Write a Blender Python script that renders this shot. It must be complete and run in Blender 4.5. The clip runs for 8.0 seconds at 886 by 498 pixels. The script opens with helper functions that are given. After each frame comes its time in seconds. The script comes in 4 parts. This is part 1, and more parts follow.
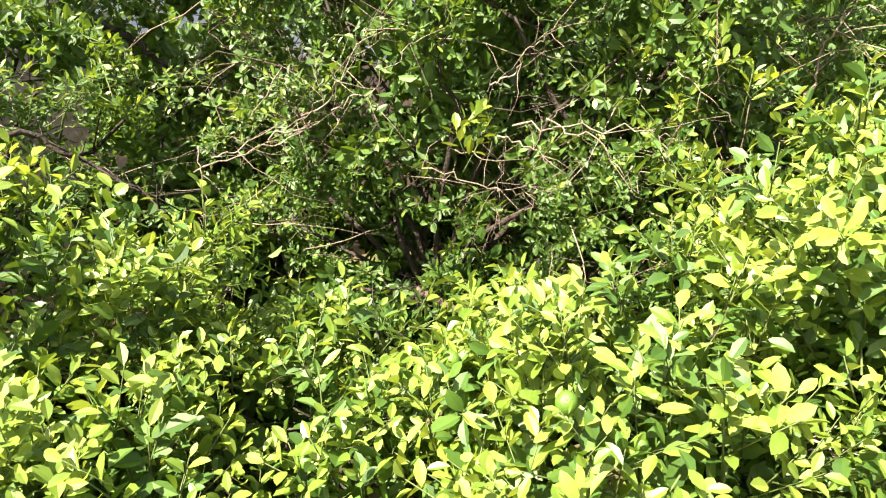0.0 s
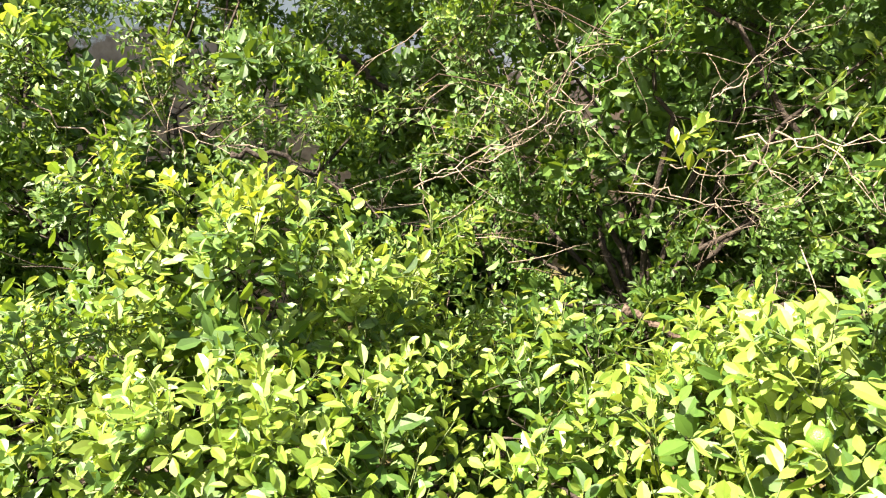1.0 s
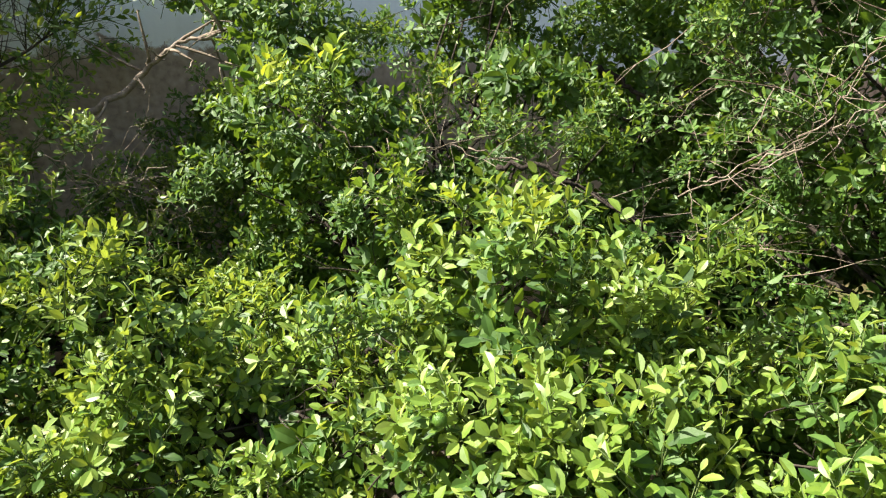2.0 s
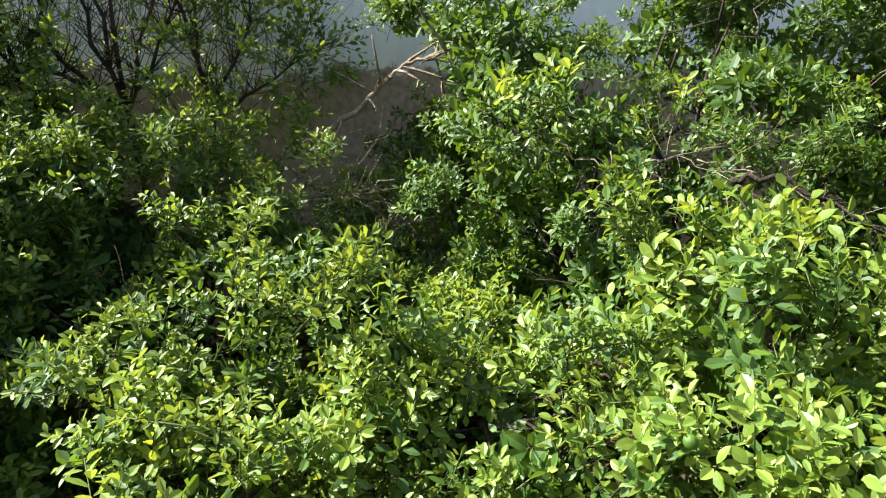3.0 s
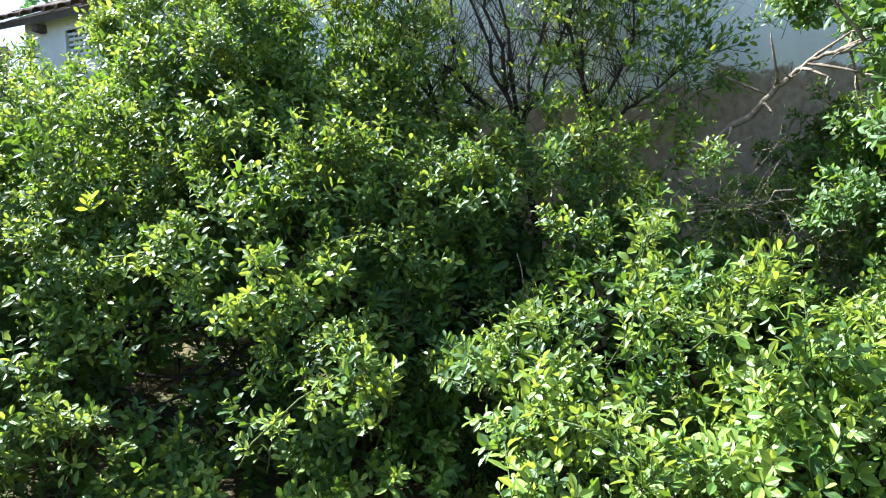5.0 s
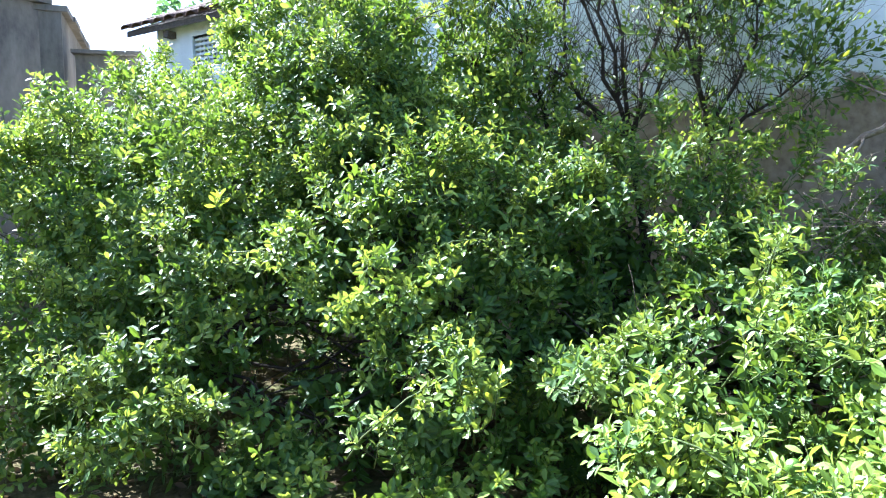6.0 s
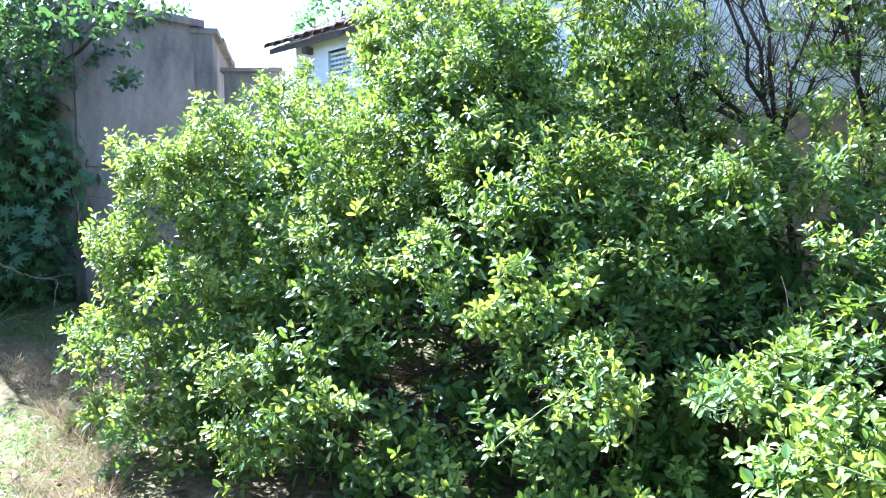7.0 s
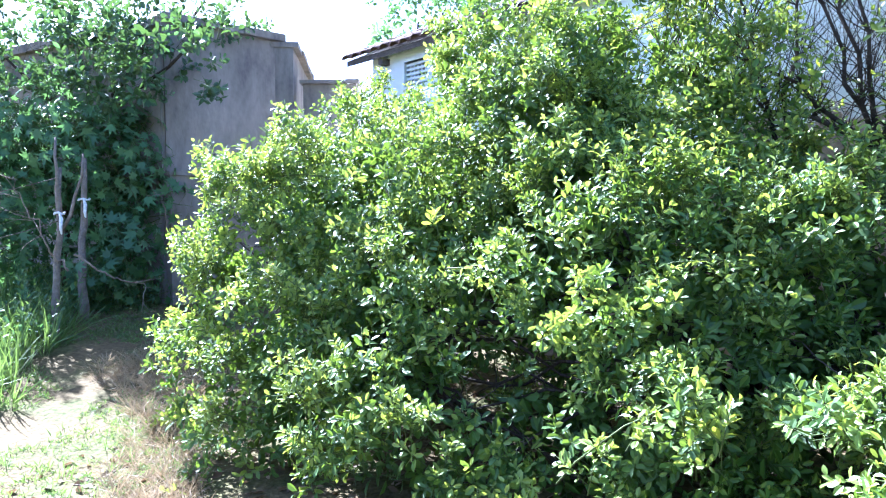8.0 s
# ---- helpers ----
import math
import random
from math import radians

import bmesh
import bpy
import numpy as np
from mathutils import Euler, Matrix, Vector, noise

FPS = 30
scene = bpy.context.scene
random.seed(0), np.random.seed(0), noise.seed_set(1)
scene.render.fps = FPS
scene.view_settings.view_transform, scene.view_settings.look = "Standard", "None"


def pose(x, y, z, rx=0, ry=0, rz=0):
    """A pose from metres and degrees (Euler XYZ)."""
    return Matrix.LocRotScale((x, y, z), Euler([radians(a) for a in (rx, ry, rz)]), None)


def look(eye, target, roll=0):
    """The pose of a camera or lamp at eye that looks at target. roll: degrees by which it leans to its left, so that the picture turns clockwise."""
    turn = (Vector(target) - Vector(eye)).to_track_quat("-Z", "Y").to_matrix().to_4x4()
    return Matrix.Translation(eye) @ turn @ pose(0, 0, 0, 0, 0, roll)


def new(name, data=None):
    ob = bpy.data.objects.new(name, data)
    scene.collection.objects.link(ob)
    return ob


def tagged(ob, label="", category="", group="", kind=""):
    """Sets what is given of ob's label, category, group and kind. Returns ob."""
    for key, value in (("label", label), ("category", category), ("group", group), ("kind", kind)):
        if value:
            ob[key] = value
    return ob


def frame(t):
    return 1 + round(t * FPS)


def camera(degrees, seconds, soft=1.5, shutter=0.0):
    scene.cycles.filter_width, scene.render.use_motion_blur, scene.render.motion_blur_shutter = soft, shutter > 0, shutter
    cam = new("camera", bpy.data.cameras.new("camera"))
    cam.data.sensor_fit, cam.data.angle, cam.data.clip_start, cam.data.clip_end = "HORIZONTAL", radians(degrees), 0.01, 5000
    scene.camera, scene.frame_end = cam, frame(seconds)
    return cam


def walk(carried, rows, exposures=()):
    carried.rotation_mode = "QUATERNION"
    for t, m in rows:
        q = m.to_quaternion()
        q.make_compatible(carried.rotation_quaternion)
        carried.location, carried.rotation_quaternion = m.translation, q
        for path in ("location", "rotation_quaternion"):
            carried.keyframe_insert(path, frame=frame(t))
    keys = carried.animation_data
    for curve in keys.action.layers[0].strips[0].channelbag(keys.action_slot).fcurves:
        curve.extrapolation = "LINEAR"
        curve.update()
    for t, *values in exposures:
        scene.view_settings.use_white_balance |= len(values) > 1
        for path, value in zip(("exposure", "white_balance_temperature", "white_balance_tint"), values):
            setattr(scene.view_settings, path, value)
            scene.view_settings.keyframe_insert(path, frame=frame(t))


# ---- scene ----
cam = camera(65.8, 8.0, 1.15)
PATH = [
    (0, (-0.039, 0.006, 1.409), (-0.209, 1.971, 1.074), 0.9),
    (0.5, (-0.078, -0.013, 1.414), (-0.446, 1.924, 1.083), 0.5),
    (1, (-0.123, -0.044, 1.419), (-0.818, 1.807, 1.118), -0.0),
    (1.5, (-0.163, -0.088, 1.421), (-1.174, 1.616, 1.145), -1.2),
    (1.7, (-0.175, -0.113, 1.423), (-1.305, 1.515, 1.152), -1.3),
    (2.8, (-0.275, -0.254, 1.423), (-1.834, 0.981, 1.203), -2.2),
    (3, (-0.292, -0.285, 1.427), (-1.926, 0.849, 1.218), -1.8),
    (3.5, (-0.316, -0.335, 1.427), (-2.122, 0.502, 1.236), -2.6),
    (4, (-0.331, -0.372, 1.433), (-2.227, 0.24, 1.26), -3.0),
    (4.5, (-0.34, -0.408, 1.435), (-2.291, -0.004, 1.27), -2.9),
    (5.8, (-0.338, -0.501, 1.42), (-2.335, -0.526, 1.312), -1.3),
    (6, (-0.322, -0.521, 1.451), (-2.318, -0.583, 1.331), -0.9),
    (6.5, (-0.299, -0.582, 1.471), (-2.281, -0.825, 1.351), -0.6),
    (7, (-0.304, -0.598, 1.466), (-2.26, -1.002, 1.367), -1.0),
    (7.5, (-0.3, -0.624, 1.468), (-2.223, -1.169, 1.372), -0.7),
    (8, (-0.331, -0.628, 1.463), (-2.237, -1.232, 1.396), -0.5),
]

EXPOSURES = [(0.0, 2.62, 7000, 15), (1.0, 2.74, 7000, 15), (1.5, 1.95, 6700, 12), (3.0, 2.04, 6350, 9), (4.5, 2.48, 5550, 8), (5.8, 2.88, 5250, 12), (6.5, 3.46, 4900, 17), (7.5, 3.45, 4850, 20), (8.0, 3.55, 4750, 25)]
walk(cam, [(t, look(eye, target, roll)) for t, eye, target, roll in PATH], EXPOSURES)

# ---- light: clear tropical morning, the sun high beyond the left end of the bushes ----
SUN_YAW, SUN_UP = radians(147), radians(47)
TO_SUN = Vector((-math.sin(SUN_YAW) * math.cos(SUN_UP), math.cos(SUN_YAW) * math.cos(SUN_UP), math.sin(SUN_UP)))
world = bpy.data.worlds.new("sky")
scene.world = world
world.use_nodes = True
sky = world.node_tree.nodes.new("ShaderNodeTexSky")
sky.sky_type, sky.sun_disc = "NISHITA", False
sky.sun_elevation, sky.sun_rotation = SUN_UP, math.atan2(TO_SUN.x, TO_SUN.y)
sky.dust_density, sky.air_density = 2.5, 1.0
world.node_tree.nodes["Background"].inputs["Strength"].default_value = 0.05
world.node_tree.links.new(sky.outputs["Color"], world.node_tree.nodes["Background"].inputs["Color"])
sun = new("sun", bpy.data.lights.new("sun", "SUN"))
sun.data.energy, sun.data.angle, sun.data.color = 4.8, radians(0.55), (1.0, 0.94, 0.82)
sun.matrix_world = look((0, 0, 12), Vector((0, 0, 12)) - TO_SUN)


# ---- materials ----
def ramp(nodes, stops):
    node = nodes.new("ShaderNodeValToRGB")
    el = node.color_ramp.elements
    while len(el) < len(stops):
        el.new(0.5)
    for e, (p, c) in zip(el, stops):
        e.position, e.color = p, (*c, 1)
    return node


def base_material(name, rough=0.7, spec=0.4):
    m = bpy.data.materials.new(name)
    m.use_nodes = True
    n, l = m.node_tree.nodes, m.node_tree.links
    b = n["Principled BSDF"]
    b.inputs["Roughness"].default_value = rough
    b.inputs["Specular IOR Level"].default_value = spec
    return m, n, l, b


def leaf_material(name, dark, mid, light, glow, rough=0.36, through_share=0.3):
    """Leaf: colour differs from leaf to leaf and blotches within one; light comes through the blade."""
    m, n, l, b = base_material(name, rough, 0.55)
    geo, tex = n.new("ShaderNodeNewGeometry"), n.new("ShaderNodeTexCoord")
    r = ramp(n, [(0.0, dark), (0.55, mid), (1.0, light)])
    l.new(geo.outputs["Random Per Island"], r.inputs["Fac"])
    big = n.new("ShaderNodeTexNoise")
    big.inputs["Scale"].default_value, big.inputs["Detail"].default_value = 1.7, 3
    l.new(tex.outputs["Object"], big.inputs["Vector"])
    fine = n.new("ShaderNodeTexNoise")
    fine.inputs["Scale"].default_value, fine.inputs["Detail"].default_value = 90, 4
    l.new(tex.outputs["Object"], fine.inputs["Vector"])
    hsv = n.new("ShaderNodeHueSaturation")
    mr = n.new("ShaderNodeMapRange")
    mr.inputs["To Min"].default_value, mr.inputs["To Max"].default_value = 0.72, 1.3
    l.new(big.outputs["Fac"], mr.inputs["Value"])
    mul = n.new("ShaderNodeMath")
    mul.operation = "MULTIPLY"
    mr2 = n.new("ShaderNodeMapRange")
    mr2.inputs["To Min"].default_value, mr2.inputs["To Max"].default_value = 0.8, 1.2
    l.new(fine.outputs["Fac"], mr2.inputs["Value"])
    l.new(mr.outputs["Result"], mul.inputs[0])
    l.new(mr2.outputs["Result"], mul.inputs[1])
    l.new(mul.outputs["Value"], hsv.inputs["Value"])
    l.new(r.outputs["Color"], hsv.inputs["Color"])
    l.new(hsv.outputs["Color"], b.inputs["Base Color"])
    rr = n.new("ShaderNodeMapRange")
    rr.inputs["To Min"].default_value, rr.inputs["To Max"].default_value = rough - 0.08, rough + 0.16
    l.new(fine.outputs["Fac"], rr.inputs["Value"])
    l.new(rr.outputs["Result"], b.inputs["Roughness"])
    bump = n.new("ShaderNodeBump")
    bump.inputs["Strength"].default_value, bump.inputs["Distance"].default_value = 0.25, 0.002
    l.new(fine.outputs["Fac"], bump.inputs["Height"])
    l.new(bump.outputs["Normal"], b.inputs["Normal"])
    tr = n.new("ShaderNodeBsdfTranslucent")
    mixc = n.new("ShaderNodeMix")
    mixc.data_type, mixc.blend_type = "RGBA", "MIX"
    mixc.inputs["Factor"].default_value = 0.75
    l.new(hsv.outputs["Color"], mixc.inputs["A"])
    mixc.inputs["B"].default_value = (*glow, 1)
    l.new(mixc.outputs["Result"], tr.inputs["Color"])
    mix = n.new("ShaderNodeMixShader")
    mix.inputs["Fac"].default_value = through_share
    l.new(b.outputs["BSDF"], mix.inputs[1])
    l.new(tr.outputs["BSDF"], mix.inputs[2])
    l.new(mix.outputs["Shader"], n["Material Output"].inputs["Surface"])
    return m


def mottled(name, stops, scale=6.0, rough=0.85, bump=0.4, bump_scale=40.0, spec=0.25, stretch=(1, 1, 1), island=False, space="Object"):
    """Two-scale mottled surface with fine relief."""
    m, n, l, b = base_material(name, rough, spec)
    tex, mp = n.new("ShaderNodeTexCoord"), n.new("ShaderNodeMapping")
    mp.inputs["Scale"].default_value = stretch
    l.new(tex.outputs[space], mp.inputs["Vector"])
    a, f = n.new("ShaderNodeTexNoise"), n.new("ShaderNodeTexNoise")
    a.inputs["Scale"].default_value, a.inputs["Detail"].default_value, a.inputs["Roughness"].default_value = scale, 8, 0.65
    f.inputs["Scale"].default_value, f.inputs["Detail"].default_value = bump_scale, 6
    for q in (a, f):
        l.new(mp.outputs["Vector"], q.inputs["Vector"])
    r = ramp(n, stops)
    l.new(a.outputs["Fac"], r.inputs["Fac"])
    hsv = n.new("ShaderNodeHueSaturation")
    mr = n.new("ShaderNodeMapRange")
    mr.inputs["To Min"].default_value, mr.inputs["To Max"].default_value = 0.65, 1.35
    if island:
        geo = n.new("ShaderNodeNewGeometry")
        l.new(geo.outputs["Random Per Island"], mr.inputs["Value"])
    else:
        l.new(f.outputs["Fac"], mr.inputs["Value"])
    l.new(mr.outputs["Result"], hsv.inputs["Value"])
    l.new(r.outputs["Color"], hsv.inputs["Color"])
    l.new(hsv.outputs["Color"], b.inputs["Base Color"])
    bp = n.new("ShaderNodeBump")
    bp.inputs["Strength"].default_value, bp.inputs["Distance"].default_value = bump, 0.02
    l.new(f.outputs["Fac"], bp.inputs["Height"])
    l.new(bp.outputs["Normal"], b.inputs["Normal"])
    return m


LEAF = leaf_material("lime_leaf", (0.026, 0.07, 0.010), (0.05, 0.112, 0.014), (0.088, 0.165, 0.026), (0.26, 0.40, 0.025), 0.51, 0.28)
YOUNG = leaf_material("lime_leaf_young", (0.095, 0.17, 0.02), (0.15, 0.235, 0.032), (0.24, 0.32, 0.062), (0.46, 0.54, 0.05), 0.43, 0.34)
YELLOW = leaf_material("lime_leaf_yellow", (0.18, 0.24, 0.016), (0.23, 0.285, 0.02), (0.29, 0.33, 0.03), (0.46, 0.52, 0.03), 0.42, 0.38)
DULL = leaf_material("dull_leaf", (0.02, 0.048, 0.018), (0.034, 0.072, 0.026), (0.054, 0.1, 0.035), (0.12, 0.22, 0.035), 0.45, 0.25)
BROAD = leaf_material("broad_leaf", (0.035, 0.095, 0.035), (0.058, 0.14, 0.05), (0.09, 0.185, 0.06), (0.17, 0.34, 0.07), 0.5, 0.3)
DRY = leaf_material("dry_leaf", (0.09, 0.052, 0.028), (0.16, 0.104, 0.056), (0.26, 0.19, 0.11), (0.3, 0.19, 0.085), 0.7, 0.15)
GRASS = leaf_material("grass_blade", (0.04, 0.092, 0.02), (0.075, 0.145, 0.03), (0.15, 0.2, 0.052), (0.25, 0.38, 0.06), 0.5, 0.3)
STRAW = leaf_material("dry_straw", (0.16, 0.115, 0.058), (0.26, 0.2, 0.108), (0.36, 0.3, 0.19), (0.4, 0.3, 0.16), 0.65, 0.2)
TWIG = mottled("green_twig", [(0.3, (0.05, 0.08, 0.02)), (0.7, (0.12, 0.15, 0.05))], 30, 0.7)
BARK = mottled("dark_bark", [(0.25, (0.018, 0.014, 0.011)), (0.55, (0.05, 0.04, 0.032)), (0.8, (0.1, 0.084, 0.07))], 14, 0.9, 0.8, 60, 0.15)
BROWN_BARK = mottled("brown_bark", [(0.25, (0.05, 0.035, 0.026)), (0.55, (0.11, 0.08, 0.06)), (0.85, (0.2, 0.16, 0.125))], 12, 0.9, 0.8, 55, 0.15)
DEADWOOD = mottled("bleached_dead_wood", [(0.2, (0.09, 0.068, 0.05)), (0.5, (0.22, 0.175, 0.13)), (0.85, (0.4, 0.345, 0.28))], 18, 0.85, 0.6, 80, 0.2)
FRUIT = mottled("lime_rind", [(0.3, (0.05, 0.115, 0.014)), (0.6, (0.08, 0.16, 0.02)), (0.9, (0.13, 0.2, 0.035))], 9, 0.4, 0.25, 300, 0.5)
CLOTH = mottled("pale_cloth", [(0.3, (0.5, 0.49, 0.46)), (0.7, (0.74, 0.73, 0.7))], 20, 0.9)
TILE = mottled("clay_tile", [(0.2, (0.04, 0.03, 0.026)), (0.5, (0.10, 0.062, 0.048)), (0.85, (0.17, 0.12, 0.1))], 5, 0.85, 0.5, 40, 0.2)
WIRE = mottled("rusty_wire", [(0.3, (0.1, 0.06, 0.04)), (0.8, (0.25, 0.2, 0.17))], 40, 0.6)
TIMBER = mottled("weathered_timber", [(0.2, (0.05, 0.042, 0.035)), (0.8, (0.17, 0.14, 0.12))], 6, 0.9, 0.6, 50, 0.2)


def ground_material():
    m, n, l, b = base_material("sandy_ground", 0.95, 0.15)
    tex = n.new("ShaderNodeTexCoord")
    a, f, g = (n.new("ShaderNodeTexNoise") for _ in range(3))
    for q, s, d in ((a, 0.9, 7), (f, 28, 8), (g, 2.6, 6)):
        q.inputs["Scale"].default_value, q.inputs["Detail"].default_value = s, d
        l.new(tex.outputs["Object"], q.inputs["Vector"])
    sand = ramp(n, [(0.25, (0.055, 0.041, 0.018)), (0.5, (0.098, 0.077, 0.035)), (0.75, (0.145, 0.118, 0.055))])
    l.new(f.outputs["Fac"], sand.inputs["Fac"])
    turf = ramp(n, [(0.3, (0.045, 0.055, 0.016)), (0.7, (0.105, 0.105, 0.037))])
    l.new(f.outputs["Fac"], turf.inputs["Fac"])
    soft = ramp(n, [(0.47, (0, 0, 0)), (0.62, (1, 1, 1))])
    l.new(g.outputs["Fac"], soft.inputs["Fac"])
    mix = n.new("ShaderNodeMix")
    mix.data_type = "RGBA"
    l.new(soft.outputs["Color"], mix.inputs["Factor"])
    l.new(sand.outputs["Color"], mix.inputs["A"])
    l.new(turf.outputs["Color"], mix.inputs["B"])
    l.new(mix.outputs["Result"], b.inputs["Base Color"])
    bp = n.new("ShaderNodeBump")
    bp.inputs["Strength"].default_value, bp.inputs["Distance"].default_value = 0.7, 0.03
    l.new(f.outputs["Fac"], bp.inputs["Height"])
    l.new(bp.outputs["Normal"], b.inputs["Normal"])
    return m


def limewash_material():
    """White limewash that has come off the lower wall in a ragged line, with streaks of dirt."""
    m, n, l, b = base_material("limewashed_plaster", 0.9, 0.2)
    tex, sep = n.new("ShaderNodeTexCoord"), n.new("ShaderNodeSeparateXYZ")
    l.new(tex.outputs["Object"], sep.inputs["Vector"])
    edge, fine, streak = (n.new("ShaderNodeTexNoise") for _ in range(3))
    mp = n.new("ShaderNodeMapping")
    mp.inputs["Scale"].default_value = (3.0, 3.0, 0.35)
    l.new(tex.outputs["Object"], mp.inputs["Vector"])
    l.new(mp.outputs["Vector"], streak.inputs["Vector"])
    edge.inputs["Roughness"].default_value = 0.72
    for q, s, d in ((edge, 1.1, 12), (fine, 16, 8), (streak, 2.0, 5)):
        q.inputs["Scale"].default_value, q.inputs["Detail"].default_value = s, d
    for q in (edge, fine):
        l.new(tex.outputs["Object"], q.inputs["Vector"])
    white = ramp(n, [(0.25, (0.66, 0.69, 0.71)), (0.55, (0.8, 0.82, 0.83)), (0.8, (0.86, 0.87, 0.86))])
    l.new(streak.outputs["Fac"], white.inputs["Fac"])
    brown = ramp(n, [(0.25, (0.2, 0.15, 0.118)), (0.5, (0.34, 0.265, 0.205)), (0.8, (0.46, 0.375, 0.3))])
    l.new(fine.outputs["Fac"], brown.inputs["Fac"])
    add = n.new("ShaderNodeMath")
    add.operation = "MULTIPLY_ADD"
    add.inputs[1].default_value = 1.6
    l.new(edge.outputs["Fac"], add.inputs[0])
    l.new(sep.outputs["Z"], add.inputs[2])
    cut = n.new("ShaderNodeMapRange")
    cut.inputs["From Min"].default_value, cut.inputs["From Max"].default_value = 2.98, 3.05
    l.new(add.outputs["Value"], cut.inputs["Value"])
    mix = n.new("ShaderNodeMix")
    mix.data_type = "RGBA"
    l.new(cut.outputs["Result"], mix.inputs["Factor"])
    l.new(brown.outputs["Color"], mix.inputs["A"])
    l.new(white.outputs["Color"], mix.inputs["B"])
    l.new(mix.outputs["Result"], b.inputs["Base Color"])
    bp = n.new("ShaderNodeBump")
    bp.inputs["Strength"].default_value, bp.inputs["Distance"].default_value = 0.5, 0.015
    l.new(fine.outputs["Fac"], bp.inputs["Height"])
    l.new(bp.outputs["Normal"], b.inputs["Normal"])
    return m


GROUND, LIMEWASH = ground_material(), limewash_material()
STAINED = mottled("stained_plaster", [(0.3, (0.045, 0.045, 0.047)), (0.42, (0.17, 0.152, 0.13)), (0.7, (0.3, 0.27, 0.23))], 0.9, 0.92, 0.5, 14, 0.15, (1.0, 1.0, 0.5))
POSTWOOD = mottled("grey_post_wood", [(0.25, (0.11, 0.09, 0.07)), (0.55, (0.21, 0.175, 0.14)), (0.85, (0.34, 0.29, 0.24))], 12, 0.9, 0.8, 55, 0.15)


# ---- building helpers ----
def part(name, bm, material, parent=None, label="", smooth=True):
    """Link a bmesh as one mesh object, under a thing or part if given."""
    me = bpy.data.meshes.new(name)
    bm.to_mesh(me)
    bm.free()
    for m in (material if isinstance(material, (list, tuple)) else [material]):
        me.materials.append(m)
    if smooth:
        me.polygons.foreach_set("use_smooth", [True] * len(me.polygons))
    ob = new(name, me)
    if parent:
        ob.parent = parent
    if label:
        tagged(ob, label)
    return ob


def tube(bm, pts, radii, sides=6, mat=0):
    """A tapered tube along points, closed at both ends."""
    rings, pts = [], [Vector(p) for p in pts]
    for i, p in enumerate(pts):
        d = (pts[min(i + 1, len(pts) - 1)] - pts[max(i - 1, 0)]).normalized()
        u = d.cross(Vector((0.31, 0.17, 0.93)))
        u = (u if u.length > 0.05 else d.cross(Vector((1, 0, 0)))).normalized()
        v = d.cross(u)
        rings.append([bm.verts.new(p + radii[i] * (u * math.cos(a) + v * math.sin(a))) for a in [2 * math.pi * k / sides for k in range(sides)]])
    for a, b in zip(rings, rings[1:]):
        for k in range(sides):
            bm.faces.new((a[k], a[(k + 1) % sides], b[(k + 1) % sides], b[k])).material_index = mat
    for ring in (rings[0][::-1], rings[-1]):
        bm.faces.new(ring).material_index = mat


def wander(a, b, rng, n=6, amp=0.06, sag=0.0):
    """Points of an uneven line from a to b."""
    a, b = Vector(a), Vector(b)
    out = []
    for i in range(n):
        k = i / (n - 1)
        j = Vector((rng.uniform(-1, 1), rng.uniform(-1, 1), rng.uniform(-1, 1))) * amp * math.sin(math.pi * k) * (b - a).length
        out.append(a.lerp(b, k) + j + Vector((0, 0, sag * math.sin(math.pi * k))))
    return out


def box(bm, lo, hi, mat=0):
    c = [bm.verts.new((x, y, z)) for z in (lo[2], hi[2]) for y in (lo[1], hi[1]) for x in (lo[0], hi[0])]
    for f in ((0, 2, 3, 1), (4, 5, 7, 6), (0, 1, 5, 4), (2, 6, 7, 3), (0, 4, 6, 2), (1, 3, 7, 5)):
        bm.faces.new([c[i] for i in f]).material_index = mat


def twiggy(bm, start, way, length, radius, rng, depth=3, spread=0.7, sides=4):
    """A branching twig: forks again and again, thinner each time."""
    p, d, n = Vector(start), Vector(way).normalized(), 3
    pts, rad = [p.copy()], [radius]
    for i in range(n):
        d = (d + Vector((rng.uniform(-1, 1), rng.uniform(-1, 1), rng.uniform(-1, 1))) * 0.22).normalized()
        p = p + d * length / n
        pts.append(p.copy())
        rad.append(radius * (1 - 0.55 * (i + 1) / n))
        if depth > 0 and i >= 1 and rng.random() < 0.8:
            side = Vector((rng.uniform(-1, 1), rng.uniform(-1, 1), rng.uniform(-0.7, 1))).normalized()
            twiggy(bm, p, d + side * spread, length * rng.uniform(0.4, 0.7), radius * 0.5, rng, depth - 1, spread, max(3, sides - 1))
    tube(bm, pts, rad, sides)


# ---- leaves: templates as arrays, laid out in bulk ----
LEAF_ROWS = {2: ((0.3, 0.78), (0.72, 0.88)), 3: ((0.22, 0.64), (0.54, 1.0), (0.84, 0.64)), 5: ((0.12, 0.4), (0.32, 0.82), (0.55, 1.0), (0.76, 0.88), (0.92, 0.5))}


